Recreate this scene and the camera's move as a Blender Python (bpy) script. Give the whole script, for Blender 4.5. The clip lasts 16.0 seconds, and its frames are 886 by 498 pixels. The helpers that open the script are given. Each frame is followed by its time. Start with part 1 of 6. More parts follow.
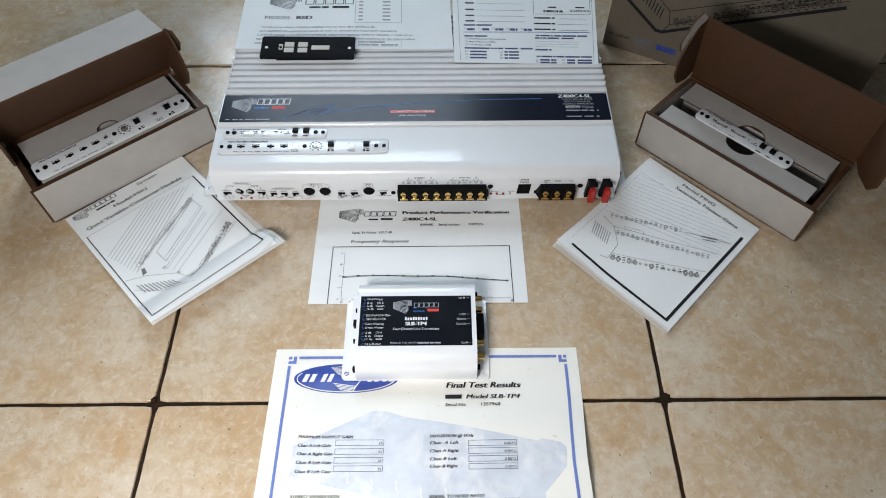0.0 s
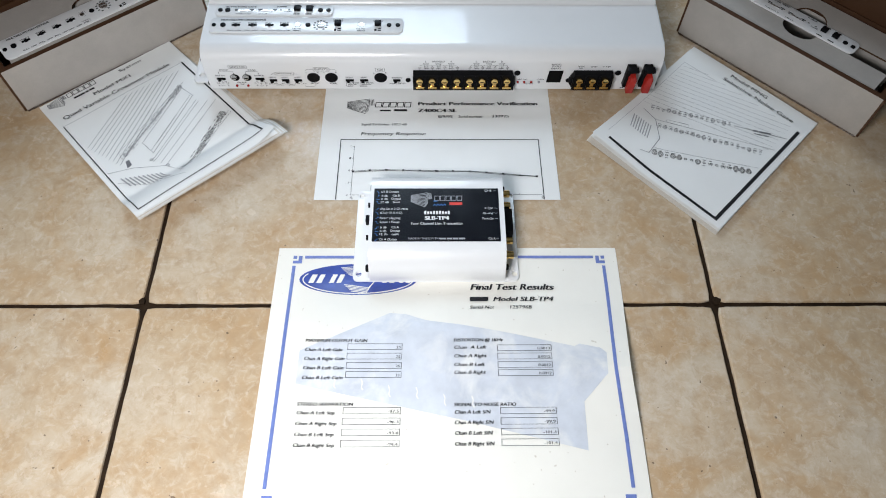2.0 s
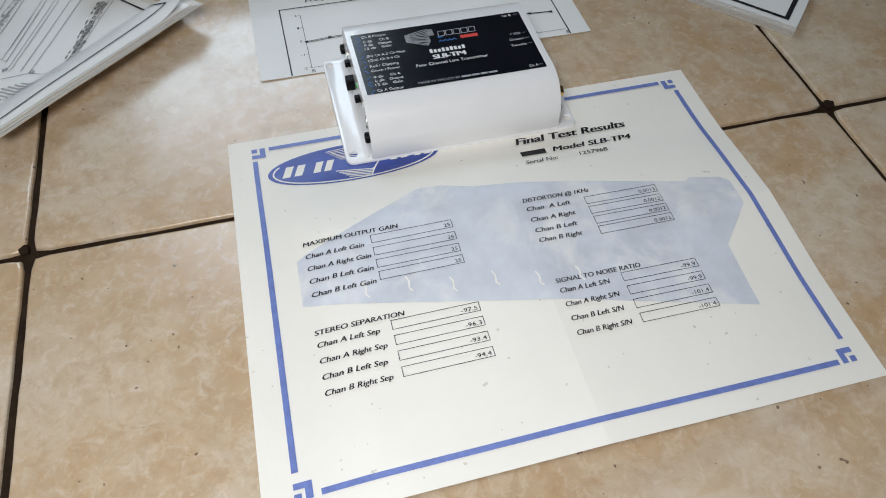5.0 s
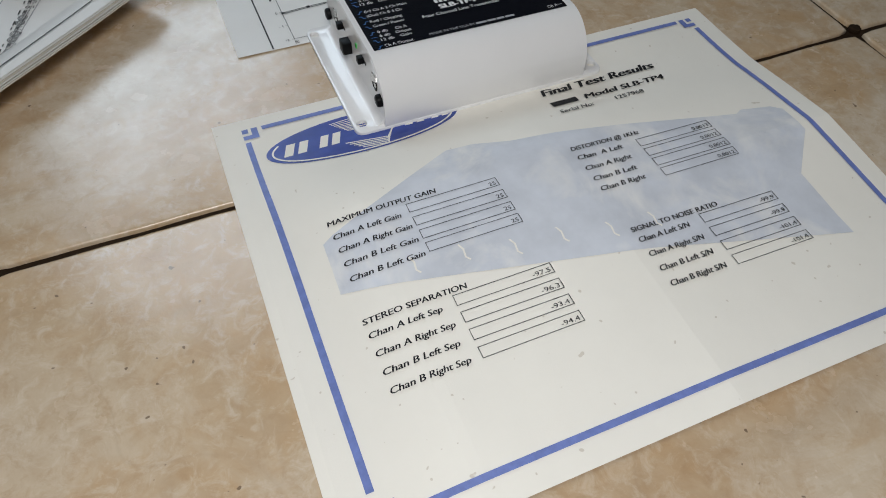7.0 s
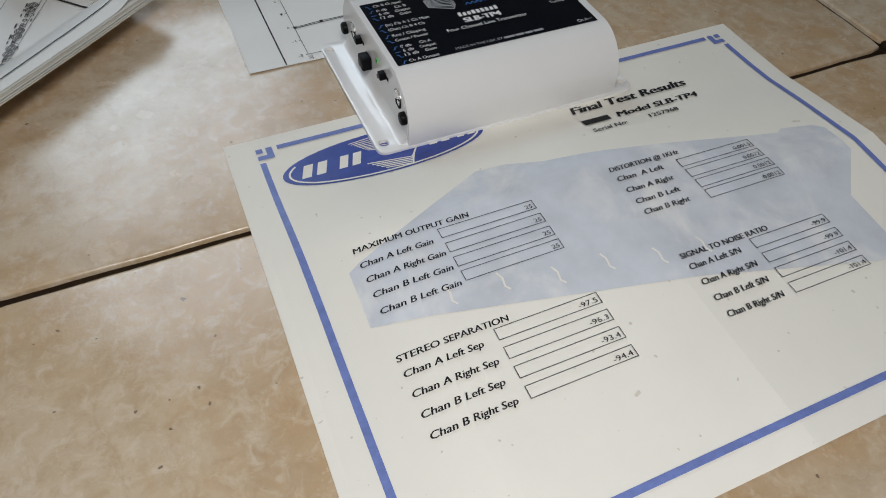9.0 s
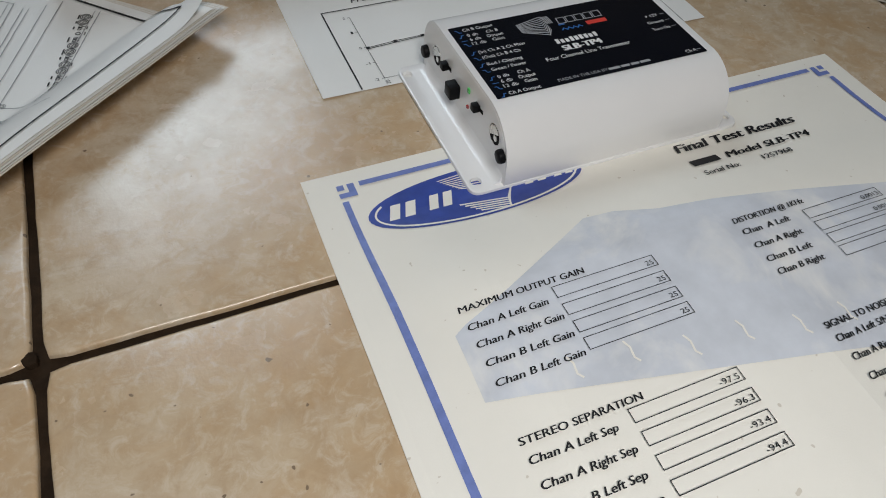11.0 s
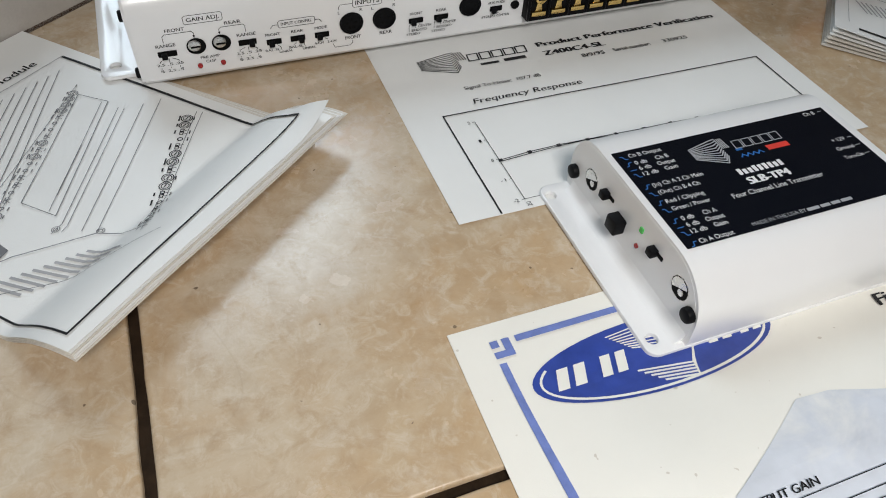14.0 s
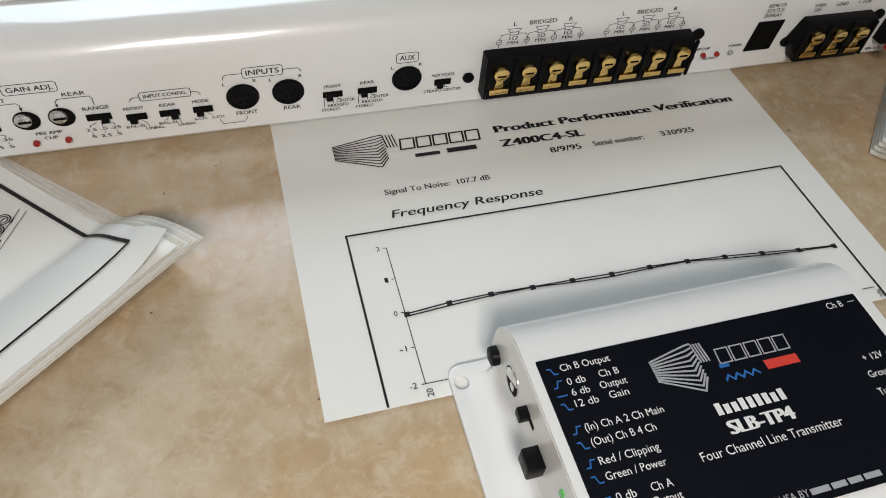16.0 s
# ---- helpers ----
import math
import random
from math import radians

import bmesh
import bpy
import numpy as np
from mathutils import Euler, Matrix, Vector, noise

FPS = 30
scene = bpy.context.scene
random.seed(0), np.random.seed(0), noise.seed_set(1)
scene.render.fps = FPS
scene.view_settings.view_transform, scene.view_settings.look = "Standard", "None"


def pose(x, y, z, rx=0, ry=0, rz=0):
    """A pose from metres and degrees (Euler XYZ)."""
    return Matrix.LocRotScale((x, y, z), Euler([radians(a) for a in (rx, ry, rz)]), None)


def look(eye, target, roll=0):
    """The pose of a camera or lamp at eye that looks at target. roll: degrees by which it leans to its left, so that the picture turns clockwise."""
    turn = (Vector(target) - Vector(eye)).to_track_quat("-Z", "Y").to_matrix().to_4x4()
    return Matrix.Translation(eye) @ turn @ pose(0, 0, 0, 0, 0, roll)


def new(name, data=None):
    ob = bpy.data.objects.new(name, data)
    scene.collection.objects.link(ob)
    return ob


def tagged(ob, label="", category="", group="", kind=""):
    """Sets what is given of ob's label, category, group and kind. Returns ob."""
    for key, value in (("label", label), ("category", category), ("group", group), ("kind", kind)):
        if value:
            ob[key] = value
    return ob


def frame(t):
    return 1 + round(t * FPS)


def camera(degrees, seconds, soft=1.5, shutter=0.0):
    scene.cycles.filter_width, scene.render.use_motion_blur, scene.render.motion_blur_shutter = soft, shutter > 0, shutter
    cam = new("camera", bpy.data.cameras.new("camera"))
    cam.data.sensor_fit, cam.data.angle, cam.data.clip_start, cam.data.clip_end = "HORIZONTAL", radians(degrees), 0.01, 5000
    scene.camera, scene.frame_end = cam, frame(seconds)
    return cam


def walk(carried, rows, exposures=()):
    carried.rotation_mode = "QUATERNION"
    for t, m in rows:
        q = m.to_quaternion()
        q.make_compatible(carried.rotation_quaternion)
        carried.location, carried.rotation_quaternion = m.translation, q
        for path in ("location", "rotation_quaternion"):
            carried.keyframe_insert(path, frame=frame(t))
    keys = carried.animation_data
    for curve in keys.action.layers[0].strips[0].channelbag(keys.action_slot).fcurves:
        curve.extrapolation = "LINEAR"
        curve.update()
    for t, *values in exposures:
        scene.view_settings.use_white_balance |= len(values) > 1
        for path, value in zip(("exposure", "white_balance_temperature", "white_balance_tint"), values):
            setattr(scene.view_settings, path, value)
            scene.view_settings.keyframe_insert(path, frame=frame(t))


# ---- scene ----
cam = camera(65.6, 16.0, 1.0)
PATH = [
    (0, (0.0, 0.0, 0.587), (0.01, 1.155, -1.046), -0.0),
    (0.5, (-0.003, -0.002, 0.571), (0.001, 1.136, -1.073), -0.1),
    (1, (-0.009, -0.004, 0.552), (0.0, 1.107, -1.111), 0.5),
    (1.5, (-0.015, -0.004, 0.534), (-0.006, 1.068, -1.154), 0.5),
    (2, (-0.023, -0.003, 0.497), (-0.002, 1.035, -1.212), 0.9),
    (2.5, (-0.034, -0.001, 0.46), (-0.006, 1.013, -1.265), 0.9),
    (3, (-0.05, 0.0, 0.425), (0.005, 1.021, -1.294), 1.7),
    (3.5, (-0.055, -0.006, 0.396), (0.025, 1.008, -1.326), 3.7),
    (4, (-0.07, -0.003, 0.352), (0.075, 1.045, -1.345), 3.0),
    (4.5, (-0.09, 0.001, 0.321), (0.155, 1.102, -1.331), 2.5),
    (5, (-0.111, 0.002, 0.287), (0.214, 1.122, -1.338), 1.9),
    (5.2, (-0.12, 0.006, 0.278), (0.233, 1.107, -1.355), 1.7),
    (7.3, (-0.155, 0.027, 0.224), (0.37, 1.167, -1.333), 2.1),
    (7.5, (-0.156, 0.028, 0.221), (0.377, 1.176, -1.327), 2.3),
    (8, (-0.159, 0.031, 0.219), (0.39, 1.174, -1.328), 2.6),
    (8.5, (-0.161, 0.038, 0.217), (0.396, 1.181, -1.327), 2.9),
    (9, (-0.164, 0.047, 0.215), (0.395, 1.195, -1.324), 2.9),
    (9.2, (-0.166, 0.052, 0.214), (0.399, 1.196, -1.326), 3.1),
    (11.3, (-0.188, 0.099, 0.204), (0.369, 1.248, -1.335), 4.3),
    (11.5, (-0.188, 0.103, 0.203), (0.352, 1.258, -1.338), 3.5),
    (12, (-0.193, 0.114, 0.2), (0.344, 1.271, -1.341), 3.2),
    (12.5, (-0.1995, 0.127, 0.197), (0.344, 1.279, -1.345), 3.3),
    (13, (-0.207, 0.139, 0.195), (0.334, 1.300, -1.341), 3.8),
    (13.5, (-0.2135, 0.157, 0.198), (0.337, 1.326, -1.328), 5.0),
    (14, (-0.215, 0.172, 0.202), (0.327, 1.4, -1.281), 4.2),
    (14.5, (-0.21, 0.197, 0.205), (0.332, 1.446, -1.26), 3.9),
    (15, (-0.188, 0.225, 0.205), (0.344, 1.477, -1.261), 4.0),
    (15.5, (-0.156, 0.245, 0.2), (0.348, 1.474, -1.296), 5.0),
    (16, (-0.134, 0.259, 0.193), (0.314, 1.439, -1.358), 6.7),
]
# stops, kelvin and tint of the film camera's own adjustment
EXPOSURE = [(0, 0.12, 6050, 10), (2, 0.08, 6000, 10), (3.5, -0.08, 5950, 10), (5, -0.5, 6080, 10), (7.5, -0.83, 6250, 10), (9, -0.85, 6300, 10), (11.5, -0.74, 6350, 10), (12.5, -0.66, 6350, 10), (13.5, -0.42, 6350, 10), (14, -0.22, 6350, 10), (15, -0.2, 6450, 10), (15.5, -0.3, 6600, 10), (16, -0.18, 6650, 10)]
walk(cam, [(t, look(eye, target, roll)) for t, eye, target, roll in PATH], EXPOSURE)


# ---- light ----
world = bpy.data.worlds.new("world")
scene.world = world
world.use_nodes = True
wn = world.node_tree
sky = wn.nodes.new("ShaderNodeTexSky")
sky.sky_type, sky.sun_disc = "NISHITA", False
sky.sun_elevation, sky.sun_rotation = radians(40), radians(200)
wn.links.new(sky.outputs[0], wn.nodes["Background"].inputs[0])
wn.nodes["Background"].inputs[1].default_value = 0.1


def area(name, eye, target, sx, sy, power, colour):
    data = bpy.data.lights.new(name, "AREA")
    data.shape, data.size, data.size_y, data.energy, data.color = "RECTANGLE", sx, sy, power, colour
    ob = new(name, data)
    ob.matrix_world = look(eye, target)
    return ob


# daylight through the window opening in the north wall, and a low fill light added behind the camera
WIN = (-0.62, 0.08, 0.72, 1.60)
NORTH, SOUTH, WEST, EAST, TOP = 1.6266, -2.9734, -2.0975, 2.0425, 2.5
# added fixed fill light, standing in for a torch moving with the camera
FILL_AT = (-0.195, -0.06, 0.46)
area("window_daylight", ((WIN[0] + WIN[1]) / 2, NORTH + 0.02, (WIN[2] + WIN[3]) / 2), ((WIN[0] + WIN[1]) / 2, 0, (WIN[2] + WIN[3]) / 2), WIN[1] - WIN[0], WIN[3] - WIN[2], 17, (0.78, 0.91, 1.0))
area("camera_fill", FILL_AT, (FILL_AT[0] + 0.12, FILL_AT[1] + 0.24, 0), 0.20, 0.16, 3.6, (1.0, 0.965, 0.92))

# ---- materials ----


def nodes(name):
    m = bpy.data.materials.new(name)
    m.use_nodes = True
    t = m.node_tree
    return m, t, t.nodes["Principled BSDF"]


def mixed(t, fac, a, b):
    """Mix node of two colours or sockets."""
    x = t.nodes.new("ShaderNodeMix")
    x.data_type = "RGBA"
    for k, v in ((0, fac), (6, a), (7, b)):
        if isinstance(v, (int, float, tuple)):
            x.inputs[k].default_value = (*v, 1) if isinstance(v, tuple) else v
        else:
            t.links.new(v, x.inputs[k])
    return x.outputs[2]


def noisy(t, scale, detail=4, rough=0.55, vec=None, distortion=0.0):
    n = t.nodes.new("ShaderNodeTexNoise")
    n.inputs["Scale"].default_value, n.inputs["Detail"].default_value = scale, detail
    n.inputs["Roughness"].default_value, n.inputs["Distortion"].default_value = rough, distortion
    if vec is not None:
        t.links.new(vec, n.inputs["Vector"])
    return n.outputs["Fac"]


def ramp(t, fac, lo, hi, a=0.0, b=1.0):
    r = t.nodes.new("ShaderNodeMapRange")
    t.links.new(fac, r.inputs[0])
    for k, v in zip((1, 2, 3, 4), (lo, hi, a, b)):
        r.inputs[k].default_value = v
    return r.outputs[0]


def bump(t, p, height, strength, distance):
    b = t.nodes.new("ShaderNodeBump")
    b.inputs["Strength"].default_value, b.inputs["Distance"].default_value = strength, distance
    t.links.new(height, b.inputs["Height"])
    t.links.new(b.outputs[0], p.inputs["Normal"])


def position(t):
    return t.nodes.new("ShaderNodeNewGeometry").outputs["Position"]


def simple(name, colour, rough=0.5, metal=0.0, vary=0.12, scale=60.0, grain=0.0, grain_scale=900.0, coat=0.0):
    m, t, p = nodes(name)
    pos = position(t)
    dark = tuple(c * (1 - vary) for c in colour)
    f = ramp(t, noisy(t, scale, 5, 0.6, pos), 0.3, 0.7)
    t.links.new(mixed(t, f, dark, tuple(colour)), p.inputs["Base Color"])
    r = ramp(t, noisy(t, scale * 2.3, 3, 0.5, pos), 0.3, 0.7, rough * 0.85, min(1, rough * 1.15))
    t.links.new(r, p.inputs["Roughness"])
    p.inputs["Metallic"].default_value = metal
    p.inputs["Coat Weight"].default_value = coat
    p.inputs["Coat Roughness"].default_value = 0.06
    if grain:
        bump(t, p, noisy(t, grain_scale, 3, 0.6, pos), grain, 0.0004)
    return m


def tile_material():
    m, t, p = nodes("glazed_tile")
    info = t.nodes.new("ShaderNodeObjectInfo").outputs["Random"]
    comb = t.nodes.new("ShaderNodeVectorMath")
    comb.operation = "SCALE"
    comb.inputs[0].default_value = (7.3, 4.1, 9.7)
    t.links.new(info, comb.inputs["Scale"])
    add = t.nodes.new("ShaderNodeVectorMath")
    t.links.new(position(t), add.inputs[0])
    t.links.new(comb.outputs[0], add.inputs[1])
    v = add.outputs[0]
    big = ramp(t, noisy(t, 5.0, 5, 0.6, v, 0.6), 0.36, 0.66)
    mid = ramp(t, noisy(t, 17.0, 6, 0.66, v, 0.9), 0.42, 0.72)
    small = ramp(t, noisy(t, 75.0, 5, 0.65, v, 0.4), 0.4, 0.75)
    veins = ramp(t, noisy(t, 26.0, 8, 0.74, v, 0.7), 0.52, 0.74)
    c = mixed(t, big, (0.52, 0.395, 0.255), (0.60, 0.52, 0.41))
    c = mixed(t, mid, c, (0.475, 0.31, 0.158))
    amount = t.nodes.new("ShaderNodeMath")
    amount.operation = "MULTIPLY"
    t.links.new(small, amount.inputs[0])
    amount.inputs[1].default_value = 0.5
    c = mixed(t, amount.outputs[0], c, (0.38, 0.255, 0.14))
    amount2 = t.nodes.new("ShaderNodeMath")
    amount2.operation = "MULTIPLY"
    t.links.new(veins, amount2.inputs[0])
    amount2.inputs[1].default_value = 0.35
    c = mixed(t, amount2.outputs[0], c, (0.70, 0.66, 0.58))
    fleck = ramp(t, noisy(t, 130.0, 6, 0.7, v, 0.8), 0.50, 0.68, 0.0, 0.45)
    c = mixed(t, fleck, c, (0.68, 0.61, 0.50))
    grit = ramp(t, noisy(t, 95.0, 6, 0.72, v, 0.5), 0.52, 0.70, 0.0, 0.5)
    c = mixed(t, grit, c, (0.40, 0.265, 0.145))
    vor = t.nodes.new("ShaderNodeTexVoronoi")
    vor.feature = "DISTANCE_TO_EDGE"
    vor.inputs["Scale"].default_value = 6.0
    wob = t.nodes.new("ShaderNodeTexNoise")
    wob.inputs["Scale"].default_value = 9.0
    t.links.new(v, wob.inputs["Vector"])
    wadd = t.nodes.new("ShaderNodeVectorMath")
    wadd.operation = "MULTIPLY_ADD"
    t.links.new(wob.outputs["Color"], wadd.inputs[0])
    wadd.inputs[1].default_value = (0.3, 0.3, 0.3)
    t.links.new(v, wadd.inputs[2])
    t.links.new(wadd.outputs[0], vor.inputs["Vector"])
    crack = ramp(t, vor.outputs["Distance"], 0.0, 0.010, 0.14, 0.0)
    c = mixed(t, crack, c, (0.34, 0.24, 0.155))
    specks = ramp(t, noisy(t, 260.0, 1, 0.4, v), 0.775, 0.80, 0.0, 0.8)
    c = mixed(t, specks, c, (0.12, 0.08, 0.05))
    t.links.new(c, p.inputs["Base Color"])
    t.links.new(ramp(t, noisy(t, 40.0, 4, 0.6, v), 0.3, 0.7, 0.19, 0.29), p.inputs["Roughness"])
    p.inputs["Specular IOR Level"].default_value = 0.72
    bump(t, p, noisy(t, 760.0, 3, 0.55, v), 0.10, 0.0005)
    return m


def board_material(name, colour):
    """Corrugated card with fine flutes and fibres."""
    m, t, p = nodes(name)
    pos = position(t)
    f = ramp(t, noisy(t, 45.0, 6, 0.65, pos), 0.3, 0.72)
    fine = ramp(t, noisy(t, 900.0, 3, 0.6, pos), 0.35, 0.7)
    c = mixed(t, f, tuple(x * 0.86 for x in colour), colour)
    amount = t.nodes.new("ShaderNodeMath")
    amount.operation = "MULTIPLY"
    t.links.new(fine, amount.inputs[0])
    amount.inputs[1].default_value = 0.25
    c = mixed(t, amount.outputs[0], c, tuple(x * 0.75 for x in colour))
    t.links.new(c, p.inputs["Base Color"])
    p.inputs["Roughness"].default_value = 0.62
    bump(t, p, noisy(t, 160.0, 4, 0.6, pos), 0.25, 0.0008)
    return m


M_TILE = tile_material()
M_GROUT = simple("dark_grout", (0.030, 0.018, 0.010), 0.9, vary=0.5, scale=150, grain=0.8, grain_scale=700)
M_WALL = simple("wall_paint", (0.36, 0.35, 0.335), 0.8, scale=6)
M_CEIL = simple("ceiling_paint", (0.8, 0.79, 0.77), 0.85, scale=6)
M_FRAME = simple("window_paint", (0.75, 0.75, 0.74), 0.4)
M_ENAMEL = simple("white_enamel", (0.80, 0.80, 0.80), 0.34, vary=0.03, scale=25, grain=0.04, grain_scale=500, coat=0.6)
M_FIN = simple("grey_fin_enamel", (0.79, 0.80, 0.81), 0.24, vary=0.05, scale=40)
M_NAVY = simple("navy_label", (0.011, 0.014, 0.026), 0.22, vary=0.15, scale=30)
M_BLACKLABEL = simple("black_label", (0.005, 0.006, 0.010), 0.2, vary=0.15, scale=30)
M_BLACK = simple("black_plastic", (0.007, 0.007, 0.008), 0.38, vary=0.3, scale=200)
M_MATT = simple("matt_black_plastic", (0.006, 0.006, 0.007), 0.65, vary=0.3, scale=200)
# near-black for black switch parts and for shade painted into uncut holes and slots
M_HOLE = simple("black_parts_and_hole_shade", (0.004, 0.004, 0.004), 0.7)
M_GOLD = simple("gold_plate", (0.95, 0.66, 0.24), 0.13, 1.0, vary=0.15, scale=300)
M_STEEL = simple("bright_steel", (0.72, 0.71, 0.69), 0.28, 1.0, vary=0.1, scale=250)
M_REDPL = simple("red_plastic", (0.42, 0.022, 0.014), 0.35, vary=0.15, scale=150)
M_REDLED = simple("red_led", (0.35, 0.02, 0.02), 0.2)
M_GREENLED = simple("green_led", (0.08, 0.5, 0.1), 0.2)
M_CREAM = simple("cream_paper", (0.83, 0.805, 0.735), 0.6, vary=0.05, scale=18, grain=0.12, grain_scale=1500)
cream_tree = M_CREAM.node_tree
cream_bsdf = cream_tree.nodes["Principled BSDF"]
cream_in = cream_bsdf.inputs["Base Color"].links[0].from_socket
cream_speck = ramp(cream_tree, noisy(cream_tree, 330.0, 1, 0.4, position(cream_tree)), 0.765, 0.79, 0.0, 0.4)
cream_tree.links.new(mixed(cream_tree, cream_speck, cream_in, (0.35, 0.27, 0.17)), cream_bsdf.inputs["Base Color"])
M_PAPER = simple("white_paper", (0.82, 0.82, 0.80), 0.55, vary=0.04, scale=20, grain=0.1, grain_scale=1500)
M_PAGE = simple("page_edges", (0.74, 0.70, 0.63), 0.8, vary=0.2, scale=900)
M_INK = simple("black_ink", (0.018, 0.018, 0.02), 0.55)
M_GREYINK = simple("grey_ink", (0.16, 0.16, 0.17), 0.6)
M_PALEINK = simple("pale_grey_ink", (0.38, 0.38, 0.39), 0.6)
M_BLUEINK = simple("blue_ink", (0.17, 0.23, 0.55), 0.5, vary=0.25, scale=250)
M_DEEPBLUE = simple("deep_blue_ink", (0.035, 0.07, 0.36), 0.4, vary=0.3, scale=120)
M_WATER = simple("watermark_ink", (0.64, 0.67, 0.73), 0.55, vary=0.2, scale=45)
water_tree = M_WATER.node_tree
water_bsdf = water_tree.nodes["Principled BSDF"]
water_in = water_bsdf.inputs["Base Color"].links[0].from_socket
water_cloud = ramp(water_tree, noisy(water_tree, 26.0, 5, 0.6, position(water_tree), 0.5), 0.50, 0.68, 0.0, 0.75)
water_tree.links.new(mixed(water_tree, water_cloud, water_in, (0.80, 0.79, 0.76)), water_bsdf.inputs["Base Color"])
M_WHITEINK = simple("white_ink", (0.78, 0.78, 0.78), 0.5)
M_SILVERINK = simple("silver_ink", (0.36, 0.37, 0.39), 0.45)
M_SKYINK = simple("sky_blue_ink", (0.02, 0.13, 0.40), 0.5)
M_FORMINK = simple("violet_form_ink", (0.05, 0.055, 0.16), 0.6)
M_REDINK = simple("red_ink", (0.65, 0.05, 0.035), 0.5)
M_BOXWHITE = board_material("white_card", (0.48, 0.445, 0.405))
M_KRAFT = board_material("brown_card", (0.072, 0.029, 0.009))
M_CARTON = board_material("buff_card", (0.17, 0.140, 0.102))

for dull, level in ((M_NAVY, 0.15), (M_BLACKLABEL, 0.35), (M_BLACK, 0.07), (M_INK, 0.2), (M_MATT, 0.08), (M_HOLE, 0.1), (M_GROUT, 0.1)):
    dull.node_tree.nodes["Principled BSDF"].inputs["Specular IOR Level"].default_value = level

# ---- building helpers ----
BASE = {}


def thing(name, x, y, z, label, category, group=""):
    """An empty at the thing's base; parts hang under it."""
    ob = new(name)
    ob.location = (x, y, z)
    ob.empty_display_size = 0.01
    BASE[ob.name] = Vector((x, y, z))
    return tagged(ob, label, category, group)


def part(name, bm, material, parent, label=""):
    """One mesh object under a thing or a part; the bmesh is in world places."""
    base = BASE[parent.name]
    bmesh.ops.translate(bm, verts=bm.verts, vec=-base)
    me = bpy.data.meshes.new(name)
    bm.to_mesh(me)
    bm.free()
    for m in material if isinstance(material, (list, tuple)) else (material,):
        me.materials.append(m)
    ob = new(name, me)
    ob.parent = parent
    BASE[ob.name] = base
    return tagged(ob, label) if label else ob


def setting(name, bm, material, label, category):
    me = bpy.data.meshes.new(name)
    bm.to_mesh(me)
    bm.free()
    me.materials.append(material)
    ob = new(name, me)
    BASE[ob.name] = Vector((0, 0, 0))
    return tagged(ob, label, category, kind="structure")


def smooth(bm, angle=40):
    for f in bm.faces:
        f.smooth = True
    for e in bm.edges:
        if len(e.link_faces) == 2 and e.calc_face_angle(0) > radians(angle):
            e.smooth = False
    return bm


def block(x0, x1, y0, y1, z0, z1, bevel=0.0, seg=2):
    bm = bmesh.new()
    bmesh.ops.create_cube(bm, size=1)
    for v in bm.verts:
        v.co = (x0 if v.co.x < 0 else x1, y0 if v.co.y < 0 else y1, z0 if v.co.z < 0 else z1)
    if bevel:
        bmesh.ops.bevel(bm, geom=bm.edges[:], offset=bevel, segments=seg, affect="EDGES", profile=0.5)
        smooth(bm, 50)
    return bm


def prism(outline, to3, depth0, depth1, bevel=0.0, holes=()):
    """A flat outline, with holes, drawn out between two depths. to3(a, b, d) gives the place."""
    bm = bmesh.new()
    if not holes:
        face = bm.faces.new([bm.verts.new((a, b, 0)) for a, b in outline])
        flat = [face]
    else:
        edges = []
        for loop in (outline, *holes):
            vs = [bm.verts.new((a, b, 0)) for a, b in loop]
            edges += [bm.edges.new((vs[i - 1], vs[i])) for i in range(len(vs))]
        flat = [g for g in bmesh.ops.triangle_fill(bm, edges=edges, use_beauty=True)["geom"] if isinstance(g, bmesh.types.BMFace)]
    up = bmesh.ops.extrude_face_region(bm, geom=flat)["geom"]
    for g in up:
        if isinstance(g, bmesh.types.BMVert):
            g.co.z = 1.0
    if bevel:
        rim = [e for e in bm.edges if e.verts[0].co.z == 1.0 and e.verts[1].co.z == 1.0 and any(f.verts[0].co.z != f.verts[1].co.z or f.verts[1].co.z != f.verts[2].co.z for f in e.link_faces)]
        for v in bm.verts:
            v.co.z *= abs(depth1 - depth0)
        bmesh.ops.bevel(bm, geom=rim, offset=bevel, segments=2, affect="EDGES", profile=0.5)
        for v in bm.verts:
            v.co.z /= abs(depth1 - depth0)
    for v in bm.verts:
        v.co = to3(v.co.x, v.co.y, depth0 + (depth1 - depth0) * v.co.z)
    bm.normal_update()
    bmesh.ops.recalc_face_normals(bm, faces=bm.faces)
    return smooth(bm, 35)


def circle(a, b, r, n=20, squash=1.0):
    return [(a + r * math.cos(2 * math.pi * i / n), b + squash * r * math.sin(2 * math.pi * i / n)) for i in range(n)]


def rounded(a0, a1, b0, b1, r, n=5):
    out = []
    for ca, cb, start in ((a1 - r, b1 - r, 0), (a0 + r, b1 - r, 90), (a0 + r, b0 + r, 180), (a1 - r, b0 + r, 270)):
        out += [(ca + r * math.cos(radians(start + 90 * i / n)), cb + r * math.sin(radians(start + 90 * i / n))) for i in range(n + 1)]
    return out


def flat_xy(a, b, d):
    return (a, b, d)


def drape(outline, place, step, lift):
    """A filled outline cut on a grid of that step and laid on a surface."""
    bm = bmesh.new()
    bm.faces.new([bm.verts.new((a, b, 0)) for a, b in outline])
    cut(bm, step)
    for v in bm.verts:
        v.co = place(v.co.x, v.co.y, lift)
    return bm


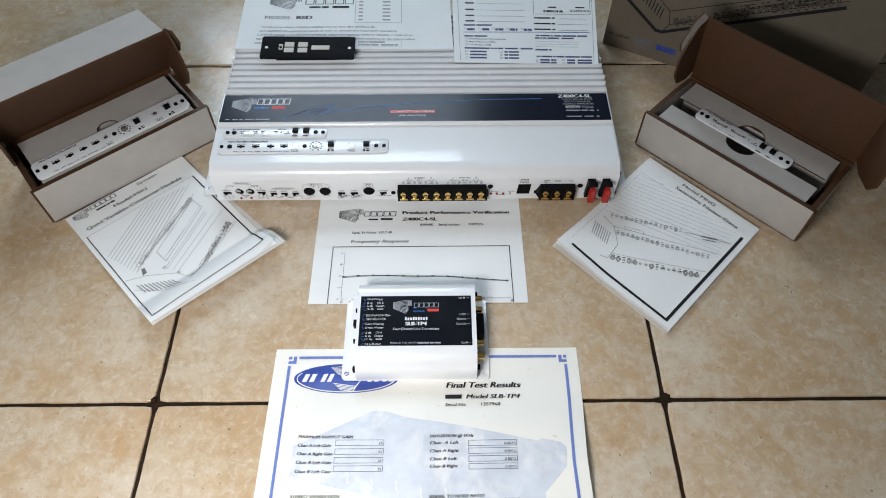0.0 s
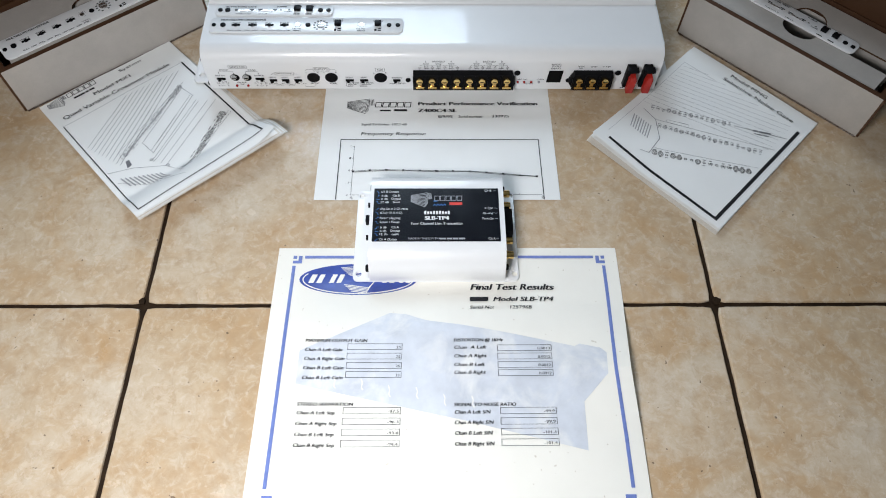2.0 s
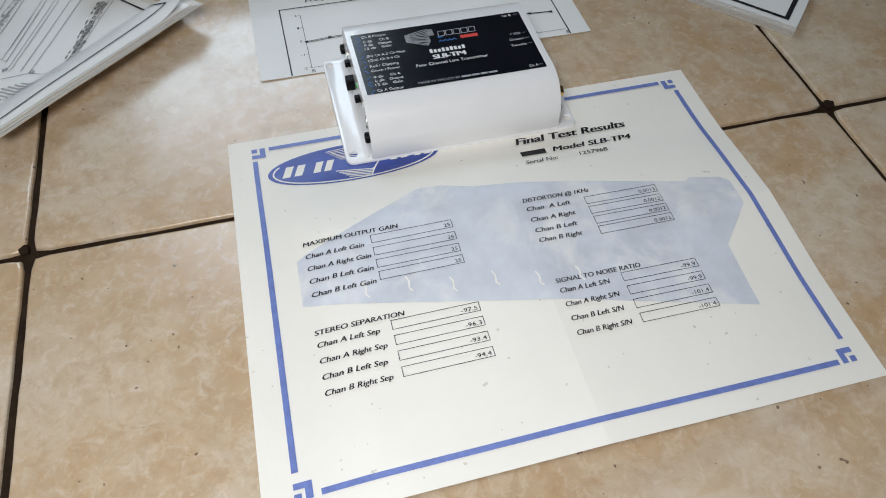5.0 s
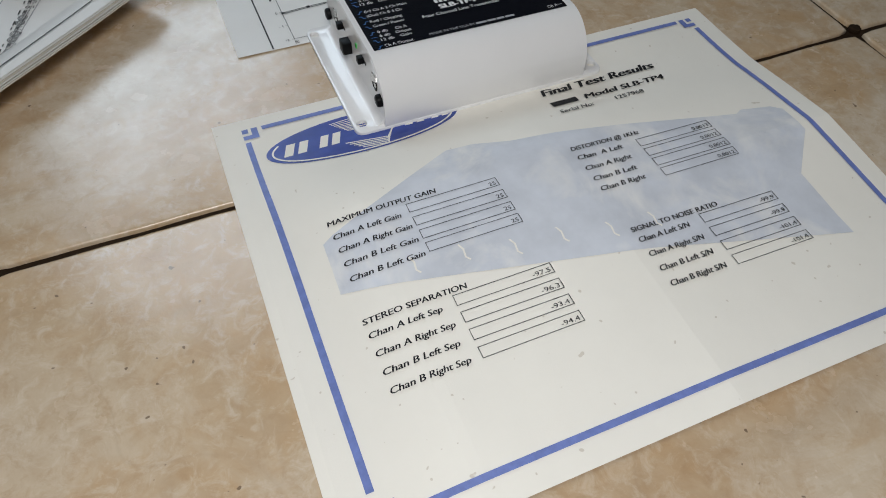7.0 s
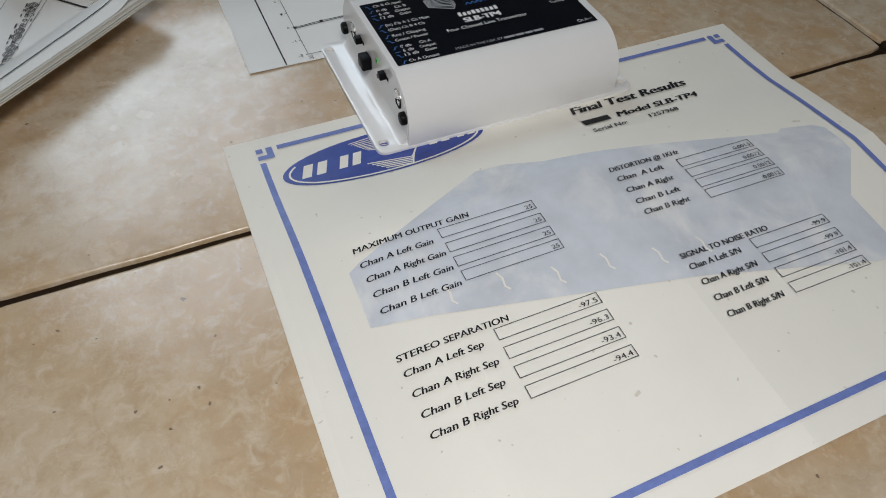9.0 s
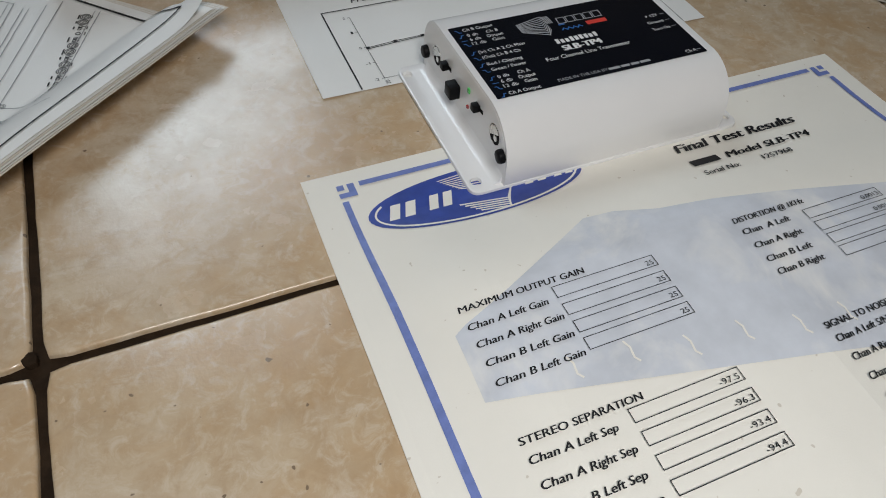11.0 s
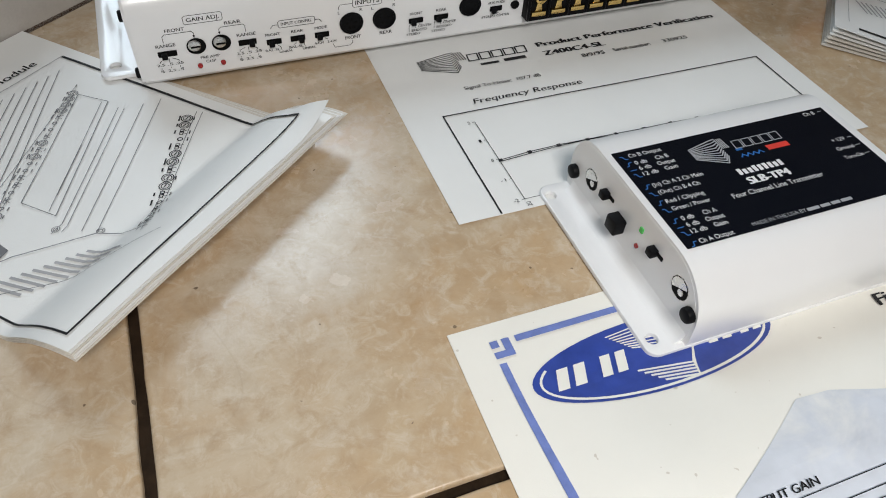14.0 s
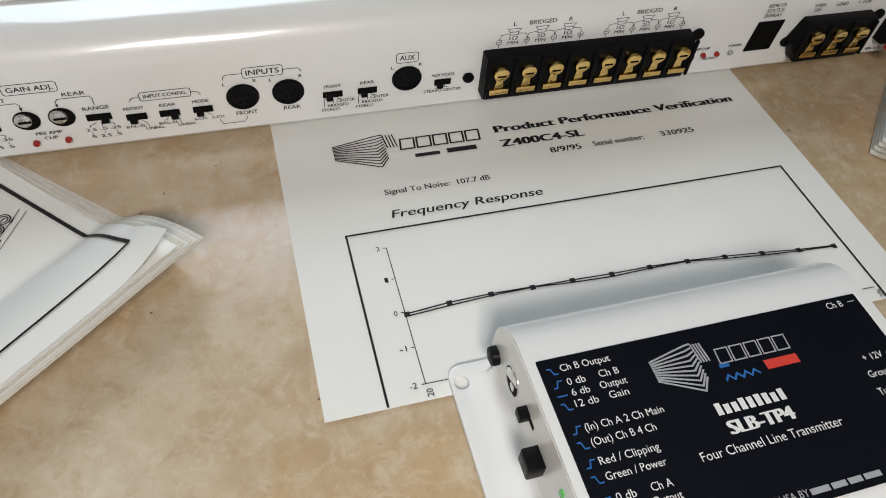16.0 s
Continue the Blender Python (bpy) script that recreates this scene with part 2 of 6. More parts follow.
def cut(bm, step):
    for axis in (0, 1):
        lo, hi = min(v.co[axis] for v in bm.verts), max(v.co[axis] for v in bm.verts)
        k = math.floor(lo / step) + 1
        while k * step < hi:
            no = Vector((1, 0, 0)) if axis == 0 else Vector((0, 1, 0))
            bmesh.ops.bisect_plane(bm, geom=bm.verts[:] + bm.edges[:] + bm.faces[:], plane_co=no * (k * step), plane_no=no)
            k += 1


GLYPHS = {}


def glyphs(body, bold, shear):
    """The built-in font's outlines of a line, as flat points and faces."""
    key = (body, bold, shear)
    if key not in GLYPHS:
        curve = bpy.data.curves.new("line", "FONT")
        curve.body, curve.resolution_u, curve.offset, curve.shear = body, 3, bold, shear
        ob = bpy.data.objects.new("line", curve)
        me = ob.to_mesh()
        GLYPHS[key] = ([(v.co.x, v.co.y) for v in me.vertices], [tuple(f.vertices) for f in me.polygons])
        ob.to_mesh_clear()
        bpy.data.objects.remove(ob)
        bpy.data.curves.remove(curve)
    return GLYPHS[key]


class Ink:
    """Printing on a surface. place(a, b, lift) gives the point of the surface; one mesh for each call of done()."""

    def __init__(self, parent, place, lift=0.00015, step=0.008):
        self.parent, self.place, self.lift, self.step = parent, place, lift, step
        self.bm = bmesh.new()

    def face(self, points):
        try:
            self.bm.faces.new([self.bm.verts.new((a, b, 0)) for a, b in points])
        except ValueError:
            pass
        return self

    def rect(self, a0, a1, b0, b1):
        n = max(1, int(max(abs(a1 - a0), abs(b1 - b0)) / self.step))
        for i in range(n):
            s, e = i / n, (i + 1) / n
            if abs(a1 - a0) > abs(b1 - b0):
                self.face([(a0 + (a1 - a0) * s, b0), (a0 + (a1 - a0) * e, b0), (a0 + (a1 - a0) * e, b1), (a0 + (a1 - a0) * s, b1)])
            else:
                self.face([(a0, b0 + (b1 - b0) * s), (a1, b0 + (b1 - b0) * s), (a1, b0 + (b1 - b0) * e), (a0, b0 + (b1 - b0) * e)])
        return self

    def line(self, points, w):
        """A stroke of one width with mitred corners."""
        pts = [p for i, p in enumerate(points) if not i or p != points[i - 1]]
        loop = len(pts) > 3 and pts[0] == pts[-1]
        ways = []
        for (a0, b0), (a1, b1) in zip(pts, pts[1:]):
            length = math.hypot(a1 - a0, b1 - b0)
            ways.append(((a1 - a0) / length, (b1 - b0) / length, length))
        rows = []
        for i, (a, b) in enumerate(pts):
            before = ways[i - 1] if i else (ways[-1] if loop else ways[0])
            after = ways[i] if i < len(ways) else (ways[0] if loop else ways[-1])
            na, nb = -before[1] - after[1], before[0] + after[0]
            size = math.hypot(na, nb)
            if size < 0.5:
                na, nb, size = -after[1], after[0], 1.0
            else:
                na, nb = na / size, nb / size
                size = max(0.5, na * -after[1] + nb * after[0])
            rows.append((a, b, na * w / 2 / size, nb * w / 2 / size))
        add = lambda r: (self.bm.verts.new((r[0] - r[2], r[1] - r[3], 0)), self.bm.verts.new((r[0] + r[2], r[1] + r[3], 0)))  # noqa: E731
        first = last = add(rows[0])
        for i, way in enumerate(ways):
            n = max(1, int(way[2] / self.step))
            for k in range(1, n + 1):
                f = k / n
                if loop and i == len(ways) - 1 and k == n:
                    pair = first
                else:
                    pair = add([p + (q - p) * f for p, q in zip(rows[i], rows[i + 1])])
                try:
                    self.bm.faces.new((last[0], pair[0], pair[1], last[1]))
                except ValueError:
                    pass
                last = pair
        return self

    def outline(self, a0, a1, b0, b1, w):
        return self.line([(a0, b0), (a1, b0), (a1, b1), (a0, b1), (a0, b0)], w)

    def ring(self, a, b, r, w, n=16, squash=1.0):
        c = circle(a, b, r, n, squash)
        return self.line(c + c[:1], w)

    def dot(self, a, b, r, n=10):
        return self.face(circle(a, b, r, n))

    def text(self, body, a, b, w, h, bold=0.0, shear=0.0, turn=0.0):
        """A line of text from its left end on the baseline, w wide and with capitals h high."""
        vs, fs = glyphs(body, 0.0, shear)
        hv = glyphs("H", 0.0, 0.0)[0]
        cap = max(v[1] for v in hv)
        lo, hi = min(v[0] for v in vs), max(v[0] for v in vs)
        sa, sb = w / (hi - lo), h / cap
        ca, sn = math.cos(radians(turn)), math.sin(radians(turn))
        strikes = 1 if bold < 0.008 else (2 if bold < 0.02 else 3)
        for k in range(strikes):
            made = []
            for x, y in vs:
                u, v = (x - lo) * sa + (k - (strikes - 1) / 2) * h * (0.05 if bold < 0.016 else 0.075 if bold < 0.022 else 0.10), y * sb
                made.append(self.bm.verts.new((a + u * ca - v * sn, b + u * sn + v * ca, k * 0.00002)))
            for f in fs:
                try:
                    self.bm.faces.new([made[i] for i in f])
                except ValueError:
                    pass
        return self

    def bars(self, a, b, w, h, n, gap=0.25, turn=0.0):
        """Plain bars in place of a line of writing."""
        ca, sn = math.cos(radians(turn)), math.sin(radians(turn))
        rnd = random.Random(int(abs(a * 1e5)) + n)
        cuts = [0.0] + sorted(rnd.random() for _ in range(n - 1)) + [1.0]
        for s, e in zip(cuts, cuts[1:]):
            e -= gap * (1 / n) * 0.5
            if e - s > 0.15 / n:
                pts = [(s * w, 0), (e * w, 0), (e * w, h), (s * w, h)]
                self.face([(a + u * ca - v * sn, b + u * sn + v * ca) for u, v in pts])
        return self

    def badge(self, a, b, w, h, stroke, count=5, slant=0.0):
        """A brand's name as a row of plain outlined blocks."""
        cell = w / count
        for i in range(count):
            x0, x1 = a + i * cell + cell * 0.08, a + (i + 1) * cell - cell * 0.1
            self.line([(x0, b), (x1, b), (x1 + slant, b + h), (x0 + slant, b + h), (x0, b)], stroke)
        return self

    def blocks(self, a, b, w, tall):
        """A product's name as a row of plain solid blocks; tall gives each one's height."""
        cell = w / len(tall)
        for i, h in enumerate(tall):
            self.rect(a + (i + 0.10) * cell, a + (i + 0.80) * cell, b, b + h)
        return self

    def stack(self, a, b, w, h, stroke, n=9):
        """The mark of stacked, converging strips with a bent end."""
        for i in range(n):
            f = i / (n - 1)
            self.line([(a + w * 0.12 * (1 - f) * 0, b + h * (0.78 - 0.40 * f)), (a + w * 0.66, b + h * (0.96 - 0.96 * f) + h * 0.0 * f), (a + w * 0.80, b + h * (0.98 - 0.72 * f))], stroke)
        for i in range(4):
            self.line([(a + w * (0.80 + 0.05 * i), b + h * 0.96), (a + w * (0.83 + 0.05 * i), b + h * 0.55)], stroke)
        return self

    def done(self, name, material, label=""):
        bm = self.bm
        for v in bm.verts:
            v.co = self.place(v.co.x, v.co.y, self.lift + v.co.z)
        self.bm = bmesh.new()
        return part(name, bm, material, self.parent, label)


# ---- the room ----
T, JX, JY, GAP = 0.460, -0.2575, 0.2466, 0.0038
XS = [JX + T * i for i in range(-4, 6)]
YS = [JY + T * i for i in range(-7, 4)]
floor = setting("floor", block(XS[0], XS[-1], YS[0], YS[-1], -0.03, -0.0025), M_GROUT, "dark recessed grout bed under glazed floor tiles", "floor")


def wall(name, x0, x1, y0, y1, z0, z1, hole=None):
    """A wall; hole is (along0, along1, z0, z1) through it."""
    if hole is None:
        return setting(name, block(x0, x1, y0, y1, z0, z1), M_WALL, "plain off-white painted room wall", "wall")
    h0, h1, k0, k1 = hole
    bm = bmesh.new()
    for a, b, c, d in ((x0, h0, z0, z1), (h1, x1, z0, z1), (h0, h1, k1, z1), (h0, h1, z0, k0)):
        if b - a > 1e-4 and d - c > 1e-4:
            tmp = block(a, b, y0, y1, c, d)
            me = bpy.data.meshes.new("tmp")
            tmp.to_mesh(me)
            tmp.free()
            bm.from_mesh(me)
            bpy.data.meshes.remove(me)
    return setting(name, bm, M_WALL, "plain off-white painted room wall with an opening", "wall")


wall("wall_north", WEST - 0.15, EAST + 0.15, NORTH, NORTH + 0.15, -0.03, TOP, WIN)
wall("wall_south", WEST - 0.15, EAST + 0.15, SOUTH - 0.15, SOUTH, -0.03, TOP)
wall("wall_west", WEST - 0.15, WEST, SOUTH, NORTH, -0.03, TOP)
wall("wall_east", EAST, EAST + 0.15, SOUTH, NORTH, -0.03, TOP)
setting("ceiling", block(WEST - 0.15, EAST + 0.15, SOUTH - 0.15, NORTH + 0.15, TOP, TOP + 0.1), M_CEIL, "plain white painted ceiling", "ceiling")
window = tagged(new("window_1"), "white framed window open to daylight", "window", kind="structure")
BASE[window.name] = Vector((0, 0, 0))
for a, b, c, d in ((WIN[0], WIN[0] + 0.05, WIN[2], WIN[3]), (WIN[1] - 0.05, WIN[1], WIN[2], WIN[3]), (WIN[0] + 0.05, WIN[1] - 0.05, WIN[2], WIN[2] + 0.05), (WIN[0] + 0.05, WIN[1] - 0.05, WIN[3] - 0.05, WIN[3])):
    part("window_frame", block(a, b, NORTH + 0.04, NORTH + 0.09, c, d, 0.004), M_FRAME, window)


# unseen shade and cord, made up to carry the added fill light
lamp = thing("fill_light", FILL_AT[0], FILL_AT[1], TOP, "unseen low fill light with made-up white shade and cord, standing in for a torch", "pendant lamp")
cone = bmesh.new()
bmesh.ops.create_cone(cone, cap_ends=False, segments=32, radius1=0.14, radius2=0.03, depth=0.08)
bmesh.ops.translate(cone, verts=cone.verts, vec=(FILL_AT[0], FILL_AT[1], FILL_AT[2] + 0.055))
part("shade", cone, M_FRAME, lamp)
part("cord", prism(circle(FILL_AT[0], FILL_AT[1], 0.003, 10), flat_xy, FILL_AT[2] + 0.095, TOP), M_FRAME, lamp)


# ---- papers ----
def test_height(x, y):
    """The certificate bulges along its middle fold and lifts at the cross fold towards the east edge."""
    f = max(0.0, min(1.0, (0.272 - y) / 0.055))
    f = f * f * (3 - 2 * f)
    off = x + 0.0105
    if off < 0:
        k = max(0.0, min(1.0, (x + 0.1540) / 0.05))
        rise = k * k * (3 - 2 * k) * (0.0118 + 0.0022 * (1 + off / 0.142))
    else:
        rise = 0.0140 * max(0.0, 1 - off / 0.160) ** 1.2
    g = max(0.0, min(1.0, (x + 0.02) / 0.15))
    cross = (0.0008 + 0.0072 * g * g) * max(0.0, 1 - abs(y - 0.191) / 0.055)
    wave = 0.0004 * (1 + noise.noise(Vector((x * 18, y * 18, 0.3)))) * f
    return 0.0006 + rise * f + cross + wave


def sheet_grid(name, place, xs, ys, material, parent, thick=0.0002, crease=30):
    """A thin sheet over the lines xs and ys, with an underside."""
    bm = bmesh.new()
    tops = [[bm.verts.new(place(x, y, 0.0)) for y in ys] for x in xs]
    lows = [[bm.verts.new(place(x, y, -thick)) for y in ys] for x in xs]
    nx, ny = len(xs), len(ys)
    for i in range(nx - 1):
        for j in range(ny - 1):
            bm.faces.new((tops[i][j], tops[i + 1][j], tops[i + 1][j + 1], tops[i][j + 1]))
            bm.faces.new((lows[i][j], lows[i][j + 1], lows[i + 1][j + 1], lows[i + 1][j]))
    rim = [(i, 0) for i in range(nx)] + [(nx - 1, j) for j in range(1, ny)] + [(i, ny - 1) for i in range(nx - 2, -1, -1)] + [(0, j) for j in range(ny - 2, 0, -1)]
    for k in range(len(rim)):
        (a, b), (c, d) = rim[k - 1], rim[k]
        bm.faces.new((tops[a][b], lows[a][b], lows[c][d], tops[c][d]))
    bm.normal_update()
    bmesh.ops.recalc_face_normals(bm, faces=bm.faces)
    return part(name, smooth(bm, crease), material, parent)


def steps(a, b, n, extra=()):
    return sorted(set([round(a + (b - a) * i / n, 6) for i in range(n + 1)] + list(extra)))


def test_certificate():
    ob = thing("test_certificate", -0.0105, 0.188, 0, "cream test certificate with blue border, creased by folding, on the tiles", "paper sheet")

    def put(a, b, l):
        # the print lies a little askew on the sheet, and the sheet draws in where it bulges
        z = test_height(a, b) + l
        x, y = -0.0039 + 0.9994 * a + 0.0098 * b, 0.0052 - 0.0010 * a + 0.9861 * b
        return (x - (x + 0.0505) * z / 0.425, y - y * z / 0.425, z)

    sheet_grid("paper", put, steps(-0.1540, 0.1302, 70, (-0.0105,)), steps(0.0775, 0.2988, 56, (0.191,)), M_CREAM, ob, 0.0002, 4.5)
    ink = Ink(ob, put, 0.00018, 0.004)
    bm = drape([(-0.127, 0.178), (-0.1265, 0.205), (-0.122, 0.208), (-0.058, 0.2378), (-0.045, 0.2370), (-0.028, 0.2315), (-0.002, 0.228), (0.027, 0.2225), (0.088, 0.2085), (0.092, 0.2105), (0.108, 0.207), (0.1125, 0.203), (0.112, 0.186), (0.091, 0.163), (0.090, 0.126), (0.002, 0.149)][::-1], put, 0.004, 0.00025)
    part("watermark", bm, M_WATER, ob, "pale blue-grey printed silhouette")
    ink.lift = 0.0005
    for i in range(6):
        a, b = -0.098 + 0.021 * i, 0.1795 - 0.0035 * i + 0.002 * (i % 2)
        ink.line([(a, b + 0.004), (a + 0.0012, b + 0.001), (a + 0.0006, b - 0.003), (a + 0.002, b - 0.005)], 0.0008)
    ink.done("watermark_stroke", M_CREAM)
    # border bars and stepped corners
    for a0, a1, b0, b1 in ((-0.1315, 0.1105, 0.2885, 0.2912), (-0.1305, 0.1105, 0.0875, 0.0902), (-0.1412, -0.1385, 0.0995, 0.2815), (0.1172, 0.1199, 0.0995, 0.2815)):
        ink.rect(a0, a1, b0, b1).done("border_bar", M_BLUEINK)
    for cx, cy, sx, sy in ((-0.1412, 0.2912, 1, -1), (0.1199, 0.2912, -1, -1), (-0.1412, 0.0875, 1, 1), (0.1199, 0.0875, -1, 1)):
        p = lambda u, v: (cx + sx * u, cy + sy * v)  # noqa: E731
        for q in (((0.0045, 0), (0.0075, 0), (0.0075, 0.0075), (0.0045, 0.0075)), ((0, 0.0048), (0.0045, 0.0048), (0.0045, 0.0075), (0, 0.0075)), ((0, 0), (0.003, 0), (0.003, 0.003), (0, 0.003))):
            ink.face([p(*k) for k in q])
        ink.done("border_corner", M_BLUEINK)
    # oval mark, its name as plain shapes
    ink.lift = 0.0002
    part("oval_mark", drape(circle(-0.0855, 0.2685, 0.0485, 48, 0.30), put, 0.004, 0.0003), M_DEEPBLUE, ob, "deep blue printed oval")
    ink.lift = 0.0005
    rim = circle(-0.0855, 0.2685, 0.0455, 60, 0.29)
    ink.line(rim[26:60], 0.0009)
    for x0, w in ((-0.1265, 0.0120), (-0.1095, 0.0110), (-0.0660, 0.0110), (-0.0520, 0.0100)):
        for k in (0.0, w * 0.55):
            ink.face([(x0 + k, 0.2650), (x0 + k + w * 0.36, 0.2650), (x0 + k + w * 0.36 + 0.0030, 0.2730), (x0 + k + 0.0030, 0.2730)])
    for i in range(8):
        ink.line([(-0.1005 + 0.0010 * i, 0.2795 - 0.0010 * i), (-0.0760 + 0.0004 * i, 0.2815 - 0.0019 * i)], 0.0005)
    for i in range(5):
        ink.line([(-0.0970 + 0.0016 * i, 0.2635 - 0.0015 * i), (-0.0765 - 0.0004 * i, 0.2605 - 0.0012 * i), (-0.0715 - 0.0012 * i, 0.2670 - 0.0016 * i)], 0.0007)
    ink.done("oval_lettering", M_CREAM)
    ink.lift = 0.0008
    # headings
    ink.text("Final Test Results", 0.0070, 0.2585, 0.0680, 0.0052, 0.02, 0.22).done("heading", M_INK)
    ink.bars(0.0064, 0.2482, 0.0170, 0.0038, 1)
    ink.text("Model SLB-TP4", 0.0255, 0.2482, 0.0485, 0.0038, 0.02, 0.22).done("heading", M_INK)
    ink.text("Serial No:", 0.0064, 0.2415, 0.0195, 0.0028, 0.015, 0.22).text("1257968", 0.0390, 0.2415, 0.0172, 0.0028, 0.015, 0.1).done("serial_line", M_INK)

    def table(title, x, y, tw, rows, dy, bx0, bx1, by, bdy, drop):
        ink.text(title, x, y, tw, 0.0026, 0.018, 0.22 if title.startswith("DIST") else 0.12).done("table_title", M_INK)
        for i, (name, w, value) in enumerate(rows):
            ink.text(name, x + 0.0004, y - drop - dy[i], w, 0.0027, 0.016, 0.22).done("row_name", M_INK)
            b1 = by - bdy[i]
            ink.outline(bx0, bx1, b1 - 0.0049, b1, 0.0003)
            vw = 0.0016 * len(value)
            ink.text(value, bx1 - vw - 0.0012, b1 - 0.0040, vw, 0.0021).done("value_field", M_INK)

    table("MAXIMUM OUTPUT GAIN", -0.1226, 0.2128, 0.0485, (("Chan A Left Gain", 0.0290, "25"), ("Chan A Right Gain", 0.0312, "25"), ("Chan B Left Gain", 0.0310, "25"), ("Chan B Left Gain", 0.0310, "25")), (0, 0.0075, 0.0152, 0.0232), -0.0891, -0.0466, 0.2112, (0, 0.0080, 0.0158, 0.0232), 0.0079)
    table("STEREO SEPARATION", -0.1237, 0.1605, 0.0420, (("Chan A Left Sep", 0.0285, "-97.5"), ("Chan A Right Sep", 0.0305, "-96.3"), ("Chan B Left Sep", 0.0290, "-93.4"), ("Chan B Right Sep", 0.0300, "-94.4")), (0, 0.0083, 0.0165, 0.0245), -0.0888, -0.0462, 0.1592, (0, 0.0082, 0.0165, 0.0248), 0.0066)
    table("DISTORTION @ 1KHz", -0.0062, 0.2130, 0.0385, (("Chan  A Left", 0.0250, "0.0013"), ("Chan A Right", 0.0252, "0.0012"), ("Chan B Left", 0.0235, "0.0012"), ("Chan B Right", 0.0240, "0.0012")), (0, 0.0073, 0.0145, 0.0210), 0.0278, 0.0697, 0.2098, (0, 0.0070, 0.0140, 0.0208), 0.0062)
    table("SIGNAL TO NOISE RATIO", -0.0060, 0.1600, 0.0460, (("Chan A Left S/N", 0.0265, "-99.9"), ("Chan A Right S/N", 0.0285, "-99.9"), ("Chan B Left S/N", 0.0275, "-101.4"), ("Chan B Right S/N", 0.0285, "-101.4")), (0, 0.0080, 0.0160, 0.0240), 0.0282, 0.0695, 0.1588, (0, 0.0080, 0.0160, 0.0240), 0.0058)
    return ob


def response_sheet():
    ob = thing("response_sheet", -0.020, 0.49, 0, "white frequency response printout lying half under the amplifier", "paper sheet")

    def height(x, y):
        f = max(0.0, min(1.0, (0.47 - y) / 0.1))
        return 0.0003 + f * 0.0006 * (1 + noise.noise(Vector((x * 14, y * 14, 4.2))))

    put = lambda a, b, l: (a - 0.0008, 0.3490 + (b - 0.35) * 0.968, height(a, b) + l)  # noqa: E731
    sheet_grid("paper", put, steps(-0.1297, 0.0882, 24), steps(0.3500, 0.6290, 30), M_PAPER, ob)
    ink = Ink(ob, put, 0.0004, 0.005)
    ink.stack(-0.1075, 0.4548, 0.0265, 0.0195, 0.00055, 11).done("mark", M_INK)
    ink.badge(-0.0810, 0.4635, 0.0350, 0.0062, 0.0008, 5, 0.0008).done("brand_blocks", M_INK)
    ink.bars(-0.0765, 0.4578, 0.0120, 0.0020, 2).bars(-0.0622, 0.4578, 0.0145, 0.0027, 1).done("slogan_bars", M_INK)
    ink.text("Product Performance Verification", -0.0388, 0.4660, 0.1150, 0.0042, 0.024).done("heading", M_INK)
    ink.text("Z400C4-SL", -0.0388, 0.4568, 0.0370, 0.0042, 0.022).done("heading", M_INK)
    ink.text("8/9/95", -0.0198, 0.4492, 0.0138, 0.0032, 0.016).text("Serial number:", -0.0002, 0.4495, 0.0235, 0.0030, 0.012).text("330925", 0.0318, 0.4498, 0.0160, 0.0030, 0.012).done("date_line", M_INK)
    ink.text("Signal To Noise:  107.7 dB", -0.0922, 0.4392, 0.0425, 0.0027, 0.008).done("noise_line", M_INK)
    ink.text("Frequency Response", -0.0922, 0.4268, 0.0605, 0.0039, 0.01, 0.18).done("chart_title", M_INK)
    ink.line([(-0.1105, 0.3502), (-0.1105, 0.4215), (0.0738, 0.4215), (0.0738, 0.3502)], 0.0008).done("chart_frame", M_INK)
    ink.line([(-0.0975, 0.4130), (-0.0975, 0.3555), (0.0720, 0.3555)], 0.0003)
    for v, y in (("2", 0.4130), ("1", 0.3985), ("0", 0.3838), ("-1", 0.3695), ("-2", 0.3555)):
        ink.line([(-0.0988, y), (-0.0975, y)], 0.0003).text(v, -0.1012 if len(v) == 1 else -0.1026, y - 0.0010, 0.0012 * len(v), 0.0021)
    ink.text("20", -0.0958, 0.3508, 0.0028, 0.0021, 0, 0, 90).text("20k", 0.0735, 0.3508, 0.0036, 0.0021, 0, 0, 90)
    for a in (-0.02, 0.03, 0.052):
        ink.line([(a, 0.3555), (a, 0.3570)], 0.0003)
    ink.done("chart_axis", M_INK)
    ys = (0.3830, 0.3843, 0.3846, 0.3842, 0.3839, 0.3834, 0.3833, 0.3827, 0.3814, 0.3798, 0.3780, 0.3768)
    pts = [(-0.0970 + 0.01510 * i, y) for i, y in enumerate(ys)]
    ink.line(pts, 0.00055).done("response_curve", M_INK)
    ink.line([(a, b - 0.0013 * abs(math.sin(i * 0.8 + 0.9))) for i, (a, b) in enumerate(pts)], 0.00055).done("response_curve", M_INK)
    for i, (a, b) in enumerate(pts):
        ink.rect(a - 0.0010, a + 0.0010, b - 0.0013, b + 0.0008).done("data_point", M_INK)
    return ob


def page_frame(ox, oy, ux, uy, vx, vy, height):
    return lambda a, b, l: (ox + ux * a + vx * b, oy + uy * a + vy * b, height(a, b) + l)


